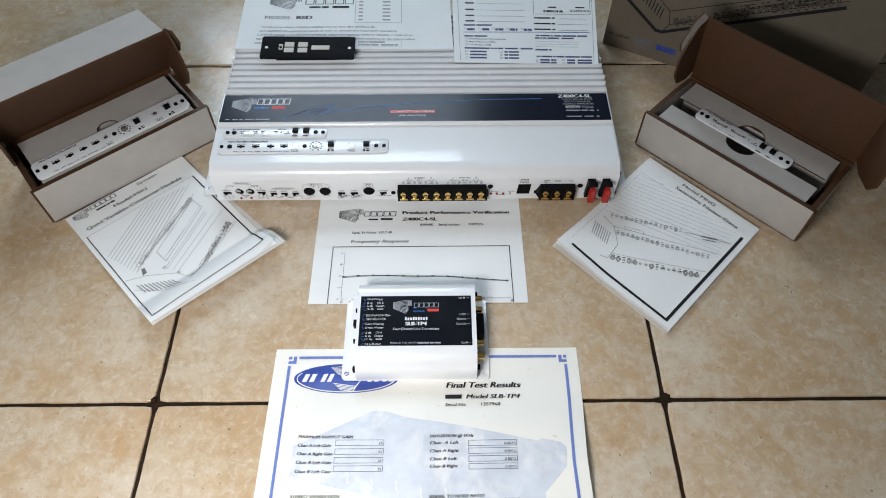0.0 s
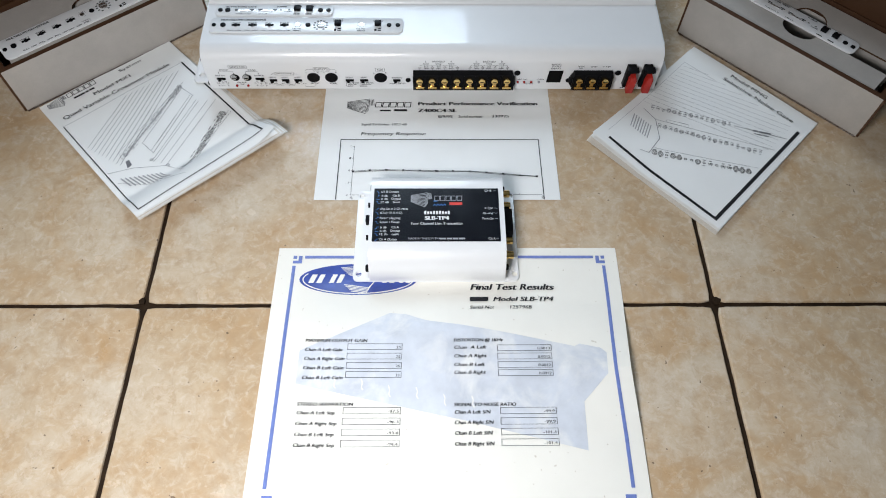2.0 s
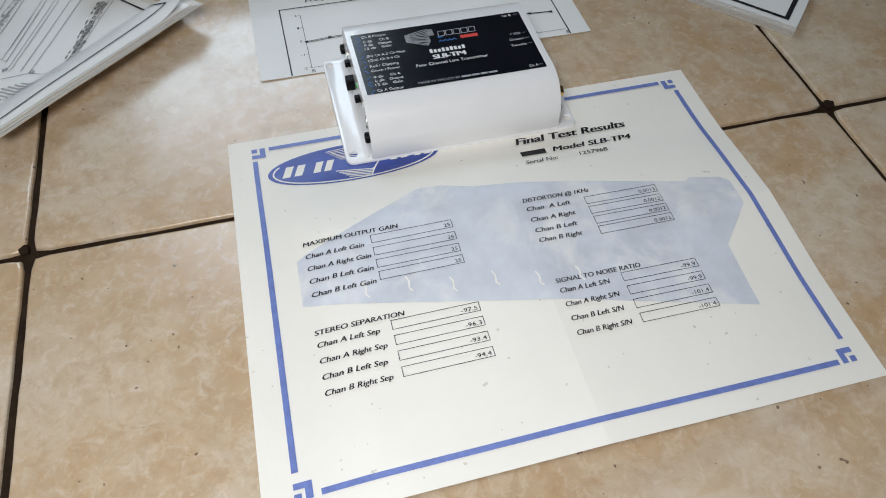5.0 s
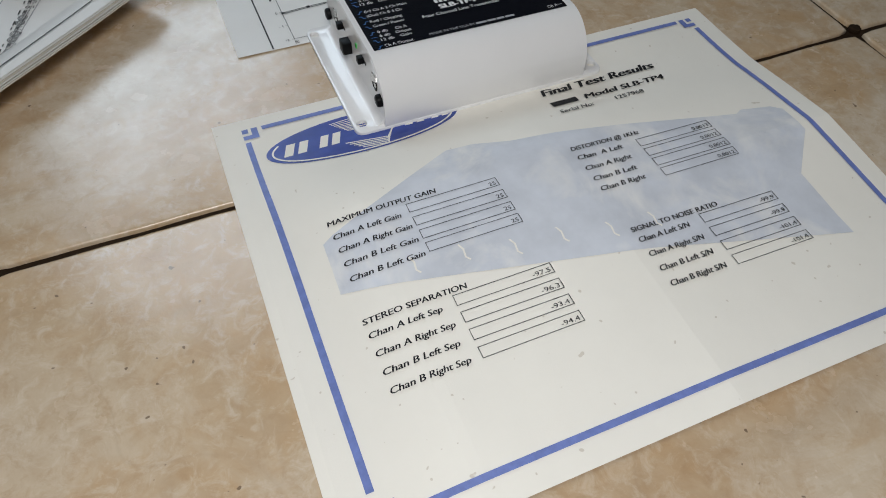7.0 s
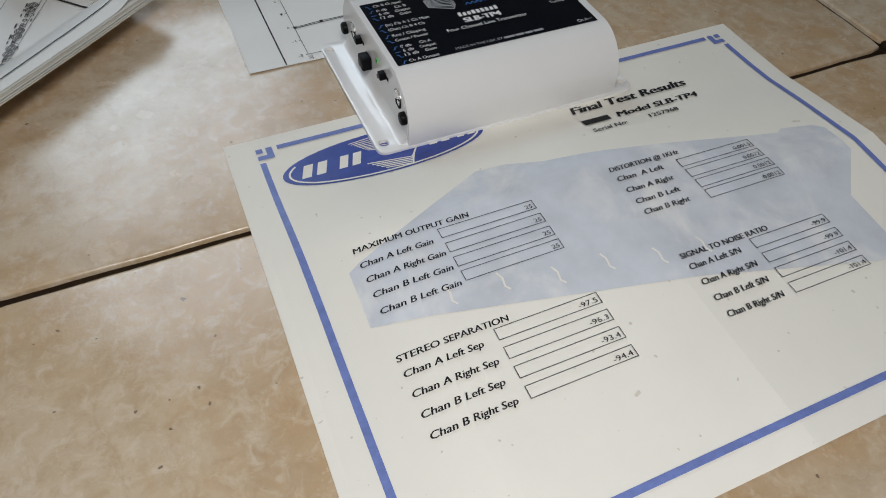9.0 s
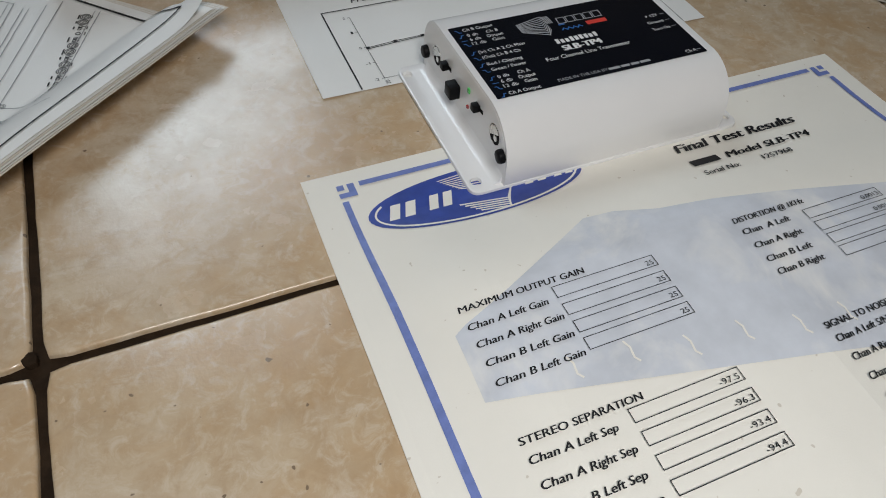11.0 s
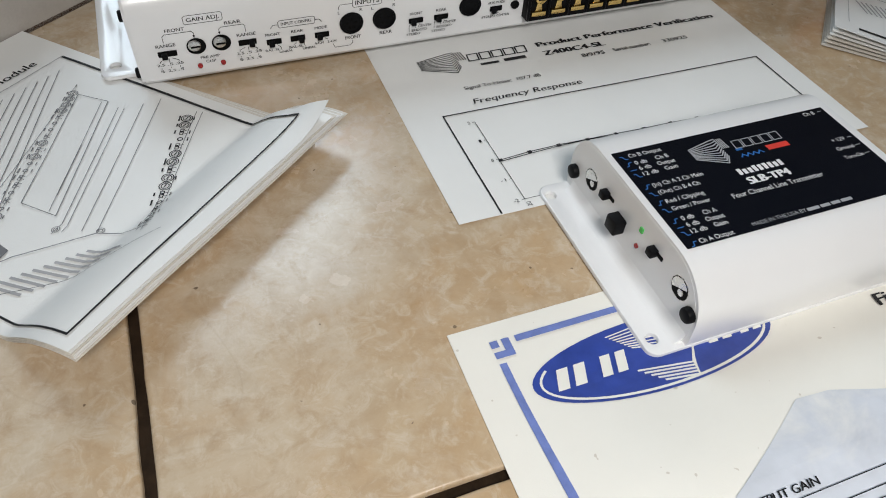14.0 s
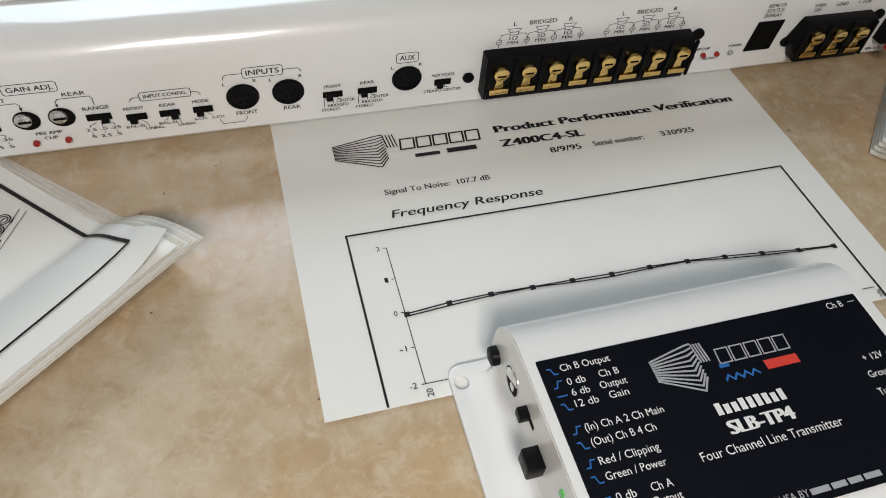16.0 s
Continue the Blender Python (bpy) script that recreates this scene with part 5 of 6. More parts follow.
# ---- the line transmitter ----
def line_transmitter():
    x0, x1 = -0.0768, 0.0332
    floor_z = 0.0010
    ob = thing("line_transmitter", -0.022, 0.311, floor_z, "small white enamelled line transmitter with black label, on the papers", "audio module")
    prof = [(0.2670, 0.0020), (0.2665, 0.0060), (0.2668, 0.0100)]
    prof += [(0.2870 - 0.0202 * math.cos(radians(a)), 0.0112 + 0.0214 * math.sin(radians(a))) for a in range(8, 91, 9)]
    prof += [(0.2880, 0.0326), (0.3420, 0.0326)]
    prof += [(0.3430 + 0.0148 * math.sin(radians(a)), 0.0156 + 0.0170 * math.cos(radians(a))) for a in range(8, 91, 9)]
    prof += [(0.3578, 0.0060), (0.3574, 0.0020)]
    inner = [(0.3100 + (y - 0.3100) * 0.955, 0.0028 + (z - 0.0020) * 0.935) for y, z in prof]
    part("shell", prism(prof, lambda a, b, d: (d, a, b), x0, x1, 0.0, [inner]), M_ENAMEL, ob, "glossy white curved shell")
    base = part("base_plate", prism(rounded(-0.0912, 0.0455, 0.2665, 0.3578, 0.0045), flat_xy, floor_z, 0.0028, 0.0005, [circle(-0.0865, 0.2735, 0.0023, 16), circle(-0.0875, 0.3515, 0.0023, 16), circle(0.0420, 0.2735, 0.0023, 16), circle(0.0425, 0.3520, 0.0023, 16)]), M_ENAMEL, ob, "white mounting plate with corner holes")
    up = lambda a, b, l: (a, b, 0.0329 + l)  # noqa: E731
    label = part("label_plate", prism(rounded(-0.0740, 0.0290, 0.2860, 0.3380, 0.0004, 2), flat_xy, 0.0327, 0.0329), M_BLACKLABEL, ob, "black printed label plate")
    lx = lambda f: -0.0740 + 0.1030 * f  # noqa: E731
    ly = lambda f: 0.3380 - 0.0520 * f  # noqa: E731
    ink = Ink(label, up, 0.0001, 0.02)
    ink.stack(lx(0.295), ly(0.36), 0.0175, 0.0145, 0.00055, 10).done("mark", M_SILVERINK)
    ink.badge(lx(0.482), ly(0.235), 0.0232, 0.0044, 0.00042, 5, 0.0004).done("brand_blocks", M_SILVERINK)
    ink.line([(lx(0.475 + 0.013 * i), ly(0.335 - 0.03 * (i % 2))) for i in range(9)], 0.0006).bars(lx(0.478), ly(0.26), 0.0035, 0.0012, 1).done("slogan_scribble", M_SKYINK)
    ink.bars(lx(0.605), ly(0.325), 0.0105, 0.0028, 1, 0.0).done("slogan_bar", M_REDINK)
    ink.blocks(lx(0.402), ly(0.50), 0.0215, (0.0034, 0.0027, 0.0027, 0.0033, 0.0031, 0.0033, 0.0031, 0.0027, 0.0033)).text("SLB-TP4", lx(0.412), ly(0.605), 0.0192, 0.0036, 0.025).done("model_text", M_WHITEINK)
    ink.text("Four Channel Line Transmitter", lx(0.303), ly(0.695), 0.0420, 0.0024, 0.004).done("small_text", M_WHITEINK)
    ink.text("MADE IN THE USA BY", lx(0.282), ly(0.965), 0.0240, 0.0018, 0.004).bars(lx(0.52), ly(0.965), 0.0215, 0.0015, 4).done("small_text", M_SILVERINK)
    rows = (("Ch B Output", 0.057, 0.083, 0.0145), ("0 db", 0.060, 0.165, 0.0052), ("Ch B", 0.150, 0.160, 0.0058), ("6 db", 0.060, 0.225, 0.0052), ("Output", 0.140, 0.222, 0.0078), ("12 db", 0.057, 0.287, 0.0066), ("Gain", 0.152, 0.283, 0.0056),
            ("(In) Ch A 2 Ch Main", 0.056, 0.415, 0.0222), ("(Out) Ch B 4 Ch", 0.056, 0.492, 0.0180), ("Red / Clipping", 0.056, 0.588, 0.0164), ("Green / Power", 0.056, 0.664, 0.0164),
            ("0 db", 0.060, 0.765, 0.0052), ("Ch A", 0.150, 0.762, 0.0058), ("6 db", 0.060, 0.828, 0.0052), ("Output", 0.140, 0.825, 0.0078), ("12 db", 0.057, 0.890, 0.0066), ("Gain", 0.152, 0.887, 0.0056), ("Ch A Output", 0.057, 0.983, 0.0145),
            ("Ch B", 0.890, 0.065, 0.0056), ("+ 12V", 0.885, 0.405, 0.0066), ("Ground", 0.868, 0.500, 0.0084), ("Turn-On", 0.862, 0.600, 0.0092), ("Ch A", 0.905, 0.970, 0.0056))
    for body, fa, fb, width in rows:
        ink.text(body, lx(fa), ly(fb), width, 0.0020, 0.003).done("label_line", M_WHITEINK)
    for i, fb in enumerate((0.075, 0.150, 0.215, 0.275, 0.400, 0.480, 0.572, 0.650, 0.755, 0.818, 0.878, 0.975)):
        k = 0.0009 if i in (1, 4, 6, 8, 11) else (-0.0009 if i in (0, 3, 5, 7, 10) else 0.0)
        ink.line([(lx(0.020), ly(fb) - k), (lx(0.030), ly(fb) - k), (lx(0.036), ly(fb) + k), (lx(0.048), ly(fb) + k)], 0.0004).done("pointer_mark", M_SKYINK)
    for fb in (0.045, 0.385, 0.480, 0.580, 0.950):
        ink.line([(lx(0.962), ly(fb)), (lx(0.985), ly(fb))], 0.0003).done("pointer_mark", M_SILVERINK)
    # end panels stand just inside the shell
    for side, xe in ((-1, x0 + 0.0003), (1, x1 - 0.0003)):
        at = lambda a, b, d: (xe + side * d, a, b)  # noqa: E731
        wall_ = [(0.3100 + (y - 0.3100) * 0.962, 0.0026 + (z - 0.0020) * 0.945) for y, z in prof]
        end = part("end_panel", prism(wall_, at, -0.0008, 0.0004), M_ENAMEL, ob)
        bend = [(0.0, 0.0027), (0.0045, 0.0027), (0.0028, 0.0031), (0.0014, 0.0041), (0.0005, 0.0056), (0.0, 0.0075)]
        part("plate_bend", prism(bend, lambda a, b, d: (xe + side * (0.0003 + a), d, b), 0.2690, 0.3530), M_ENAMEL, end)
        if side < 0:
            for y, z in ((0.3530, 0.0126), (0.2712, 0.0160)):
                screw = part("panel_screw", prism(circle(y, z, 0.0031, 18), at, 0.0004, 0.0030, 0.0010), M_BLACK, end, "black domed hex screw")
            for y, z in ((0.3413, 0.0176), (0.2797, 0.0205)):
                # flat dark disc painted for the shade inside an opening that isn't cut
                part("output_hole", prism(circle(y, z, 0.0046, 24), at, 0.0004, 0.0005), M_HOLE, end, "round opening as a flat dark disc with a steel socket on it")
                part("hole_rim", prism(circle(y, z, 0.0049, 24), at, 0.0003, 0.0006, 0.0, [circle(y, z, 0.0046, 24)]), M_STEEL, end)
                half = [(y + 0.0042 * math.cos(radians(q)), z + 0.0042 * math.sin(radians(q))) for q in range(-30, 151, 15)]
                part("inner_socket", prism(half, at, 0.0005, 0.0007), M_STEEL, end)
                part("socket_edge", prism(circle(y - 0.0012, z - 0.0012, 0.0014, 12), at, 0.0005, 0.0008), M_STEEL, end)
            for y, z in ((0.3290, 0.0202), (0.2956, 0.0220)):
                part("switch_slot", prism(rounded(y - 0.0042, y + 0.0026, z - 0.0010, z + 0.0010, 0.0003, 1), at, 0.0004, 0.0005), M_HOLE, end)
                part("switch_toggle", prism(rounded(y - 0.0010, y + 0.0026, z - 0.0017, z + 0.0017, 0.0004, 2), at, 0.0004, 0.0034, 0.0004), M_BLACK, end, "black toggle of a slide switch")
            part("mode_button", prism(rounded(0.3145, 0.3212, 0.0125, 0.0190, 0.0006, 2), at, 0.0004, 0.0052, 0.0006), M_BLACK, end, "square black push button")
            part("indicator_led", prism(rounded(0.3048, 0.3068, 0.0222, 0.0246, 0.0003, 2), at, 0.0004, 0.0009), M_GREENLED, end, "small green indicator")
            part("indicator_led", prism(circle(0.3057, 0.0150, 0.0010, 10), at, 0.0004, 0.0009), M_REDLED, end, "small red indicator")
        else:
            for y in (0.3460, 0.3335, 0.2985, 0.2845):
                jack = part("phono_jack", prism(circle(y, 0.0140, 0.0042, 22), at, 0.0004, 0.0024, 0.0004), M_GOLD, end, "gold plated phono jack")
                part("jack_barrel", prism(circle(y, 0.0140, 0.0032, 20), at, 0.0024, 0.0078, 0.0004), M_GOLD, jack)
                part("jack_core", prism(circle(y, 0.0140, 0.0018, 14), at, 0.0078, 0.0081), M_WHITEINK, jack)
            plug = part("power_connector", prism([(0.3045, 0.0085), (0.3270, 0.0085), (0.3270, 0.0190), (0.3045, 0.0190)], at, 0.0004, 0.0085, 0.0007), M_BLACK, end, "black power connector block")
            for y in (0.3090, 0.3155, 0.3220):
                part("wire_hole", prism(circle(y, 0.0135, 0.0018, 12), at, 0.0085, 0.0087), M_HOLE, plug)
            part("panel_screw", prism(circle(0.2745, 0.0120, 0.0027, 18), at, 0.0004, 0.0034, 0.0009), M_BLACK, end)
            part("panel_screw", prism(circle(0.3490, 0.0170, 0.0024, 18), at, 0.0004, 0.0034, 0.0009), M_BLACK, end)
    return ob


line_transmitter()


# ---- status display plate on the leaflet ----
def display_plate():
    z = 0.0624
    ob = thing("remote_display", -0.152, 0.654, z, "black remote display plate with grey buttons, on the leaflet", "display panel")
    tilt = lambda a, b, d: (a, b - 0.02 * (a + 0.15), z + 0.0050 + (b - 0.654) * 0.08 + d)  # noqa: E731
    part("display_body", block(-0.188, -0.116, 0.640, 0.668, z, z + 0.0060, 0.001), M_BLACK, ob)
    plate = part("face_plate", prism(rounded(-0.2058, -0.0968, 0.6360, 0.6715, 0.0025), tilt, 0.0012, 0.0030, 0.0004, [circle(-0.1995, 0.6537, 0.0022, 14), circle(-0.1030, 0.6537, 0.0022, 14)]), M_MATT, ob, "black rounded faceplate")
    for a in (-0.1729, -0.1572):
        for b in (0.6488, 0.6578):
            part("button", prism(rounded(a - 0.0056, a + 0.0056, b - 0.0034, b + 0.0034, 0.0004, 2), tilt, 0.0030, 0.0040, 0.0004), M_PAGE, plate, "light grey push button")
    part("display_bar", prism(rounded(-0.1470, -0.1260, 0.6500, 0.6560, 0.0004, 2), tilt, 0.0030, 0.0038), M_PAGE, plate, "pale indicator window")
    part("slide_switch", prism(rounded(-0.1850, -0.1805, 0.6495, 0.6580, 0.0004, 2), tilt, 0.0030, 0.0036), M_PAGE, plate)
    part("slider", prism(rounded(-0.1840, -0.1815, 0.6510, 0.6535, 0.0003, 2), tilt, 0.0036, 0.0050), M_HOLE, plate)
    # white discs added in the holes for the pale leaflet seen through them
    part("hole_fill_disc", prism(circle(-0.1995, 0.6537, 0.0020, 14), tilt, 0.0010, 0.0027), M_WHITEINK, plate)
    part("hole_fill_disc", prism(circle(-0.1030, 0.6537, 0.0020, 14), tilt, 0.0010, 0.0027), M_WHITEINK, plate)
    return ob


display_plate()


# ---- cartons ----
def board(name, outline, to3, thick, parent, outer, inner, label="", holes=()):
    """A card panel with a face of another colour on its far side and brown edges."""
    bm = prism(outline, to3, 0.0, thick, 0.0, holes)
    a, b = Vector(to3(0, 0, 0)), Vector(to3(0, 0, 1))
    n = (b - a).normalized()
    bm.normal_update()
    for f in bm.faces:
        d = f.normal.dot(n)
        f.material_index = 1 if d > 0.7 else (0 if d < -0.7 else 2)
    return part(name, bm, [outer, inner, M_KRAFT], parent, label)


def mailer_box(ox, oy, ux, uy, vx, vy, length, depth, high, lid_pts, ear, lip, label, panel):
    """An open tuck-lid mailer box. lid_pts: v and z of the lid's free edge."""
    ob = thing("mailer_box", ox + ux * length / 2 + vx * depth / 2, oy + uy * length / 2 + vy * depth / 2, 0, label, "cardboard box", "open accessory boxes")
    W = lambda u, v, z: (ox + ux * u + vx * v, oy + uy * u + vy * v, z)  # noqa: E731
    t = 0.0022
    board("box_base", [(0, 0), (length, 0), (length, depth), (0, depth)], lambda a, b, d: W(a, b, d), t, ob, M_BOXWHITE, M_KRAFT)
    board("front_wall", [(0, 0), (length, 0), (length, high), (0, high)], lambda a, b, d: W(a, d, b), 0.0055, ob, M_BOXWHITE, M_BOXWHITE, "double-thick white front wall")
    board("back_wall", [(0.001, 0), (length - 0.001, 0), (length - 0.001, high), (0.001, high)], lambda a, b, d: W(a, depth - d, b), t, ob, M_BOXWHITE, M_KRAFT)
    for u0, s in ((0, 1), (length, -1)):
        board("side_wall", [(0.0056, t), (depth - t, t), (depth - t, high - 0.004), (depth * 0.62, high - 0.001), (0.0056, high - 0.001)], lambda a, b, d: W(u0 + s * d, a, b), 0.0055, ob, M_BOXWHITE, M_BOXWHITE, "rolled-over white side wall")
    # front corner slits show the brown board
    for u0, s in ((0, -1), (length, 1)):
        board("corner_flap", [(0.0, 0.002), (0.0055, 0.002), (0.0055, high - 0.001), (0.0, high - 0.001)], lambda a, b, d: W(u0 + s * d, a, b), 0.0022, ob, M_KRAFT, M_KRAFT)
    lv, lz = lid_pts
    span = math.hypot(depth - lv, lz - high)
    dv, dz = (lv - depth) / span, (lz - high) / span
    nv, nz = dz, -dv
    L = lambda a, b, d: W(a, depth + dv * b + nv * d, high + dz * b + nz * d)  # noqa: E731
    lid = board("lid", [(0.001, 0), (length - 0.001, 0), (length - 0.001, span), (0.001, span)], lambda a, b, d: L(a, b, t - d), t, ob, M_BOXWHITE, M_KRAFT, "open lid with a brown inside")
    for u0, s, lean in ((0.001, -1, ear[0]), (length - 0.001, 1, ear[1])):
        pts = [(0.0, 0.006), (0.012, 0.003), (0.030, 0.010), (0.038, 0.028), (0.037, 0.050), (0.028, 0.068), (0.012, 0.082), (0.0, span - 0.002)]
        board("lid_ear", pts, lambda a, b, d: L(u0 + s * (d + a * lean), b, -a), 0.0024, lid, M_KRAFT, M_KRAFT, "curved brown side flap of the lid")
    if lip:
        board("tuck_lip", [(0.003, 0), (length - 0.003, 0), (length - 0.009, lip), (0.009, lip)], lambda a, b, d: W(a, lv + b, lz - 0.001 + b * 0.10 + d), t, lid, M_BOXWHITE, M_BOXWHITE, "white tuck flap folded back")
        board("lip_ear", [(0.0, 0.0), (0.010, -0.004), (0.016, -0.020), (0.012, -0.030), (0.004, -0.018)], lambda a, b, d: W(length - 0.002 + a * 0.6 + d, lv + 0.004 - a * 0.3, lz + b), 0.0022, lid, M_BOXWHITE, M_KRAFT)
    else:
        board("lip_ear", [(0.0, 0.0), (0.010, 0.010), (0.022, 0.004), (0.034, -0.018), (0.030, -0.030), (0.014, -0.016)], lambda a, b, d: W(0.001 - d - a * 0.15, lv - a, lz + b), 0.0022, lid, M_BOXWHITE, M_KRAFT, "torn brown corner flap of the lid")
    return ob, W


def card_insert(W, length, depth, z, v_slot, gap, hole_u, hole_r):
    """Folded white card insert: two strips with half-round thumb notches and a slot between them."""
    ob = thing("card_insert", *W(length / 2, depth / 2, 0.0032), "white folded card insert with a slot and thumb hole", "packaging insert", "open accessory boxes")
    n = 10
    v0, v1 = 0.0075, depth - 0.006
    u0, u1 = 0.012, length - 0.012
    back = [(u1, v_slot + gap / 2), (u1, v1), (u0, v1), (u0, v_slot + gap / 2)]
    back += [(hole_u - hole_r * math.cos(math.pi * i / n), v_slot + gap / 2 + hole_r * math.sin(math.pi * i / n)) for i in range(n + 1)]
    front = [(u0, v_slot - gap / 2), (u0, v0), (u1, v0), (u1, v_slot - gap / 2)]
    front += [(hole_u + hole_r * math.cos(math.pi * i / n), v_slot - gap / 2 - hole_r * 0.8 * math.sin(math.pi * i / n)) for i in range(n + 1)]
    for name, pts in (("back_strip", back), ("front_strip", front)):
        board(name, pts, lambda a, b, d: W(a, b, z - 0.0016 + d), 0.0016, ob, M_BOXWHITE, M_BOXWHITE)
    for v in (v0 + 0.0005, v_slot - gap / 2 - 0.0168, v_slot + gap / 2 + 0.0150, v1 - 0.0020):
        board("leg_panel", [(u0, 0.0032), (u1, 0.0032), (u1, z - 0.0017), (u0, z - 0.0017)], lambda a, b, d: W(a, v + d, b), 0.0014, ob, M_BOXWHITE, M_BOXWHITE)
    return ob


def faceplate_module(name, label, place, a1, b1, kind):
    """A loose faceplate lying across the slot, with its circuit board beneath."""
    p = place(a1 / 2, b1 / 2, 0)
    ob = thing(name, *p, label, "faceplate module")
    plate = part("face_plate", prism(rounded(0, a1, 0, b1, min(0.006, b1 * 0.35)), place, 0.0, 0.0016, 0.0004), M_ENAMEL, ob, "white enamelled faceplate")
    control_plate(plate, place, 0.0016, 0.0, a1, 0.0, b1, kind)
    return ob


LB = (-0.4120, 0.4532, 0.7750, 0.6320, -0.6320, 0.7750)
_, LW = mailer_box(*LB, 0.1960, 0.0880, 0.0500, (0.0440, 0.1270), (0.0, 0.05), 0.044, "open white corrugated mailer box with lid folded back, brown inside", 1)
card_insert(LW, 0.1960, 0.0880, 0.0470, 0.0360, 0.012, 0.098, 0.0125)
faceplate_module("crossover_module", "white crossover faceplate with switches and dial, lying in its box", lambda a, b, d: LW(0.0105 + a, 0.0125 + b, 0.0478 + b * 0.10 + d), 0.1735, 0.0255, 1)
RB = (0.2310, 0.5630, 0.7071, -0.7071, 0.7071, 0.7071)
_, RW = mailer_box(*RB, 0.2000, 0.0900, 0.0500, (0.0770, 0.1350), (0.05, 0.8), 0.0, "open white corrugated mailer box with brown lid standing up", 0)
card_insert(RW, 0.2000, 0.0900, 0.0480, 0.0420, 0.017, 0.1000, 0.0170)
faceplate_module("noise_gate_module", "white noise gate faceplate lying across the slot in its box", lambda a, b, d: RW(0.0400 + a, 0.0330 + b, 0.0484 + d), 0.1130, 0.0190, 0)


def amplifier_carton():
    """The large printed carton that stands behind the boxes."""
    px, py, dx, dy, nx, ny = 0.2180, 0.7480, 0.8750, -0.4830, 0.4830, 0.8750
    length, deep, high = 0.3060, 0.2600, 0.3000
    W = lambda s, v, z: (px + dx * s + nx * v, py + dy * s + ny * v, z)  # noqa: E731
    ob = thing("amplifier_carton", *W(length / 2, deep / 2, 0), "large buff cardboard carton printed with a black amplifier drawing", "cardboard box")
    board("front_panel", [(0, 0), (length, 0), (length, high), (0, high)], lambda a, b, d: W(a, d, b), 0.005, ob, M_CARTON, M_KRAFT)
    board("back_panel", [(0, 0), (length, 0), (length, high), (0, high)], lambda a, b, d: W(a, deep - d, b), 0.005, ob, M_CARTON, M_KRAFT)
    for s0, k in ((0, 1), (length, -1)):
        board("side_panel", [(0.0052, 0), (deep - 0.0052, 0), (deep - 0.0052, high), (0.0052, high)], lambda a, b, d: W(s0 + k * d, a, b), 0.005, ob, M_CARTON, M_KRAFT)
    for v0, v1 in ((0, deep / 2 - 0.001), (deep / 2 + 0.001, deep)):
        board("top_flap", [(0, v0), (length, v0), (length, v1), (0, v1)], lambda a, b, d: W(a, b, high + 0.005 - d), 0.005, ob, M_CARTON, M_KRAFT)
    ink = Ink(ob, lambda a, b, l: W(a, -l, b), 0.0002, 0.05)
    ink.text("WE SUPPORT", 0.0050, 0.0175, 0.0290, 0.0036, 0.01).done("support_text", M_INK)
    ink.bars(0.0370, 0.0170, 0.0250, 0.0080, 3, 0.2).bars(0.0400, 0.0120, 0.020, 0.0020, 2).done("sponsor_mark", M_GREYINK)
    ink.bars(0.0680, 0.0160, 0.0270, 0.0080, 4, 0.2).done("sponsor_mark", M_DEEPBLUE)
    ink.line([(0.0150, 0.0760), (0.0620, 0.0430), (0.0700, 0.0430), (0.1200, 0.0700), (0.2480, 0.1380)], 0.0042).done("drawing_outline", M_INK, "bold black outline of a printed amplifier")
    ink.line([(0.0700, 0.0440), (0.0760, 0.0560), (0.0720, 0.0740), (0.2400, 0.1580)], 0.0009).line([(0.0760, 0.0560), (0.2480, 0.1460)], 0.0007).line([(0.0720, 0.0740), (0.0380, 0.1000)], 0.0009)
    for i in range(8):
        ink.line([(0.0340 + 0.0040 * i, 0.0790 - 0.0026 * i), (0.0350 + 0.0042 * i, 0.0930 - 0.0026 * i)], 0.0014)
    ink.done("line_drawing", M_INK)
    blobs(ink, 0.0840, 0.0620, 0.0070, 0.0037, 23, 0.0070, 21).done("drawn_socket_strip", M_INK)
    blobs(ink, 0.1500, 0.1020, 0.0050, 0.0027, 16, 0.0070, 22).done("terminal_row", M_INK)
    return ob


amplifier_carton()


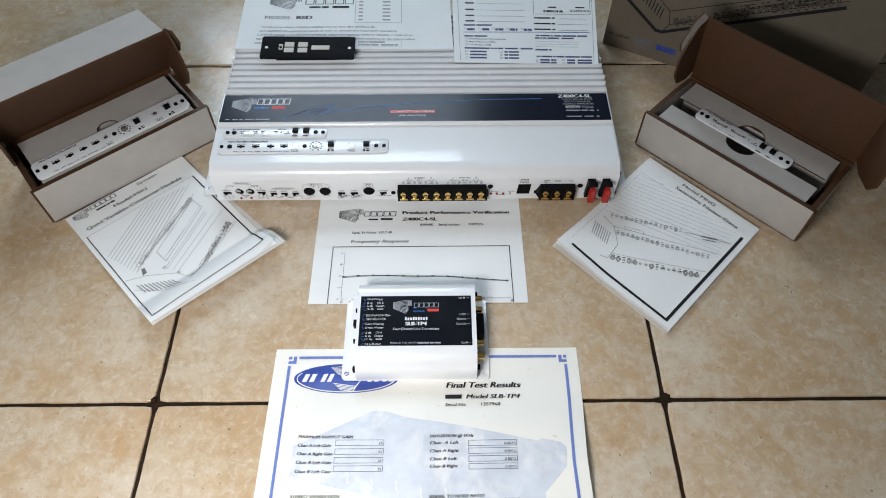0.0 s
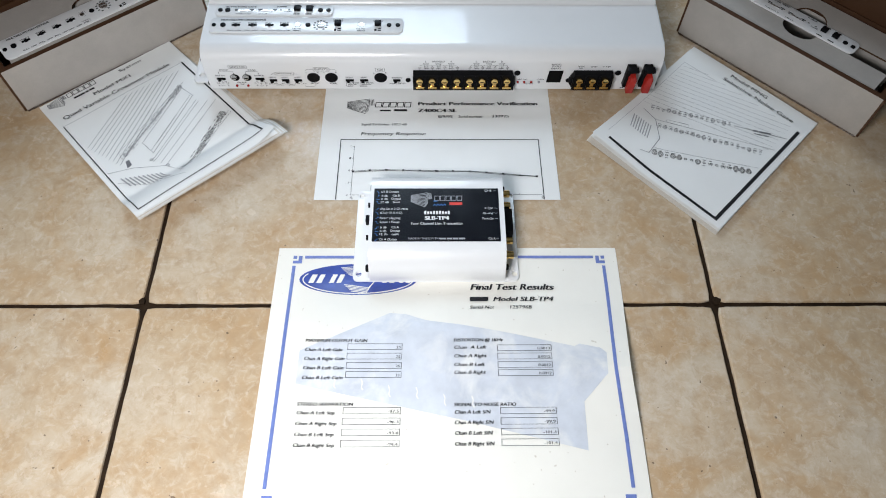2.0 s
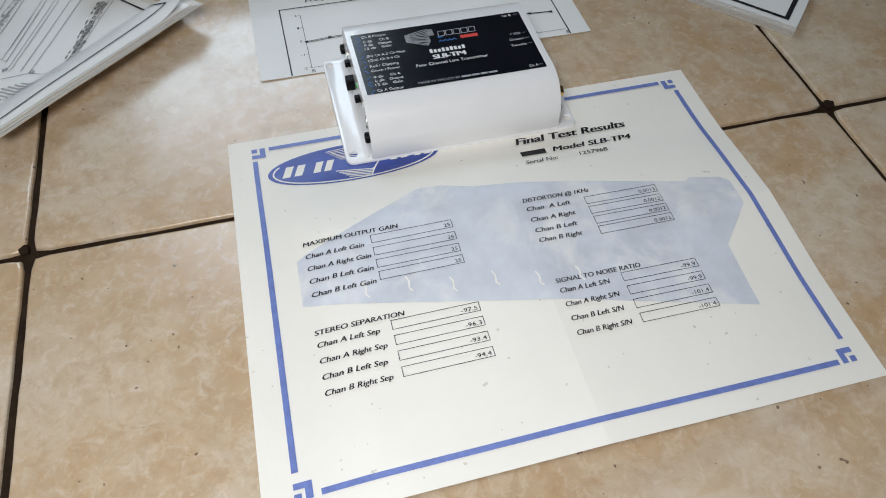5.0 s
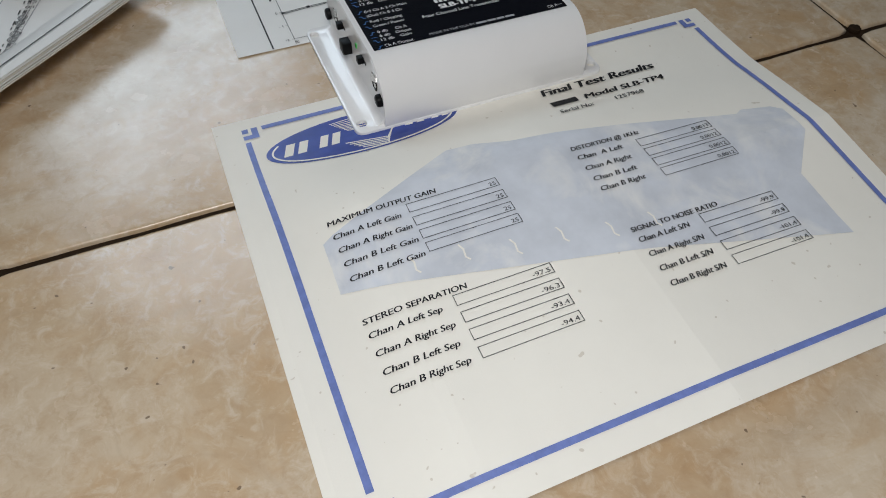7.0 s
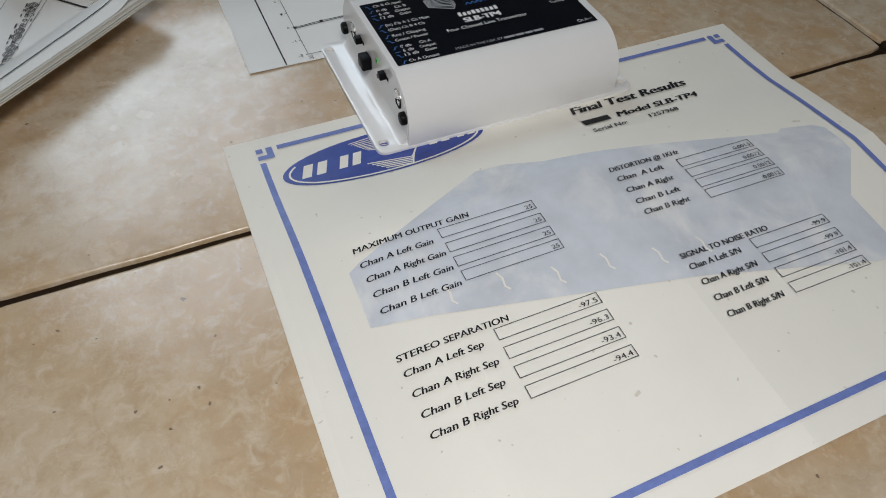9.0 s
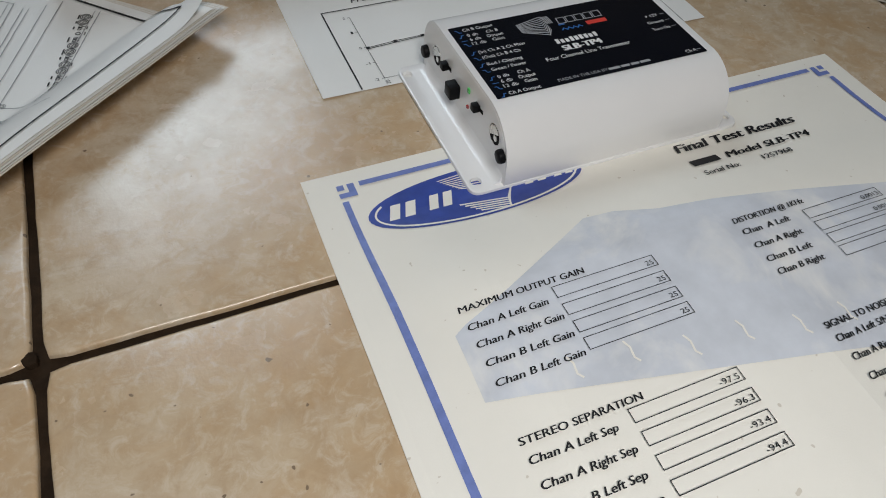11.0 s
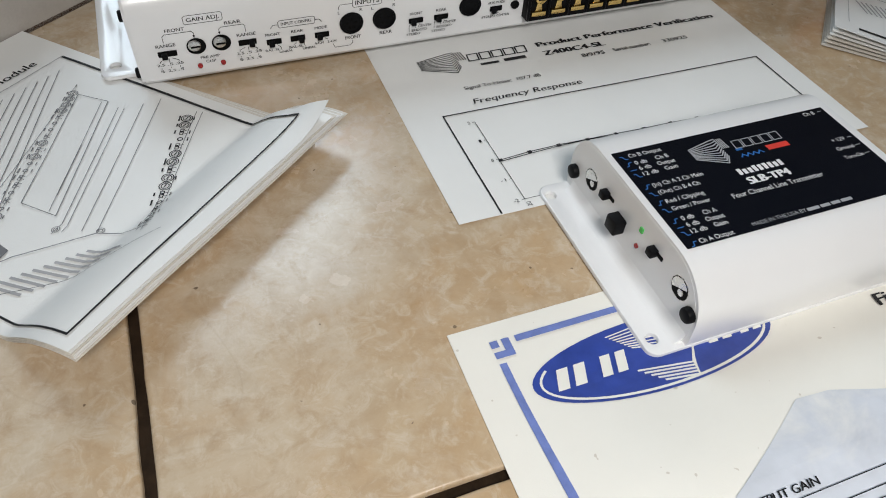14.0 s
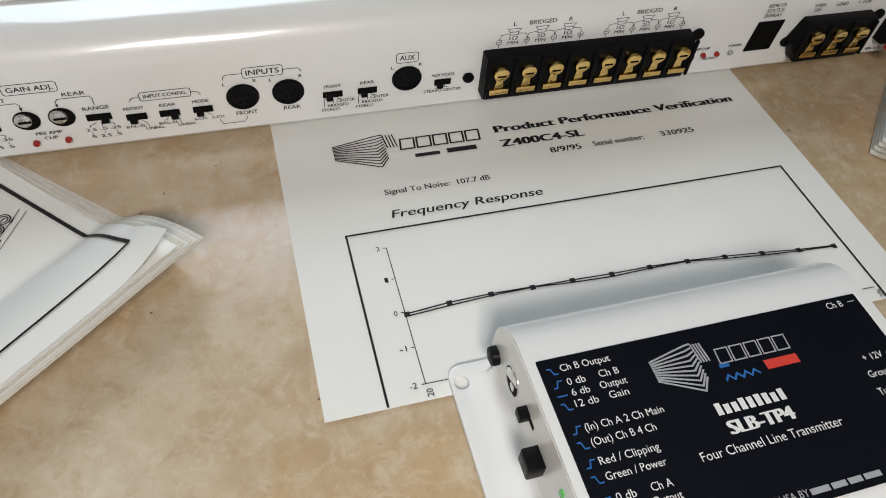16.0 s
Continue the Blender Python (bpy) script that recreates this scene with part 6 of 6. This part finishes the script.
# ---- floor tiles, last ----
def tile_mesh():
    """A tile with a slightly uneven, rounded glazed rim."""
    h, n = (T - GAP) / 2, 60
    ring = []
    for k in range(4):
        ca, sa = round(math.cos(k * math.pi / 2)), round(math.sin(k * math.pi / 2))
        for i in range(n):
            u = -h + 2 * h * i / n
            v = -h + 0.0005 * noise.noise(Vector((u * 45, k * 3.1, 0.4))) + 0.0003 * noise.noise(Vector((u * 160, k * 5.3, 0.9)))
            if i == 0:
                u, v = u + 0.0012, v + 0.0012
            ring.append((u * ca - v * sa, u * sa + v * ca))
    bm = bmesh.new()
    rows = []
    for inset, z in ((0.0, -0.008), (0.0, -0.0011), (0.0003, -0.0005), (0.0009, -0.0001), (0.0018, 0.0)):
        rows.append([bm.verts.new((x * (1 - inset / h), y * (1 - inset / h), z)) for x, y in ring])
    for low, high in zip(rows, rows[1:]):
        for i in range(len(ring)):
            bm.faces.new((low[i - 1], low[i], high[i], high[i - 1]))
    bm.faces.new(rows[-1])
    bm.normal_update()
    smooth(bm, 60)
    me = bpy.data.meshes.new("floor_tile")
    bm.to_mesh(me)
    bm.free()
    me.materials.append(M_TILE)
    return me


TILE = tile_mesh()
for i in range(len(XS) - 1):
    for j in range(len(YS) - 1):
        tile = new("floor_tile", TILE)
        tile.parent = floor
        tile.location = ((XS[i] + XS[i + 1]) / 2, (YS[j] + YS[j + 1]) / 2, 0)

# grout smeared over the tile corners where joints cross
for i, (bx, by, br) in enumerate(((JX - 0.0022, JY + 0.0036, 0.0026), (JX + T + 0.0026, JY + 0.0030, 0.0032))):
    rim = [(bx + br * (1 + 0.35 * noise.noise(Vector((math.cos(q * 0.42) * 1.7, math.sin(q * 0.42) * 1.7, i * 2.3)))) * math.cos(q * 0.42), by + br * (1 + 0.35 * noise.noise(Vector((math.cos(q * 0.42) * 1.7, math.sin(q * 0.42) * 1.7, i * 2.3)))) * math.sin(q * 0.42)) for q in range(15)]
    part("grout_smear", prism(rim, flat_xy, -0.0020, 0.0004, 0.0003), M_GROUT, floor)
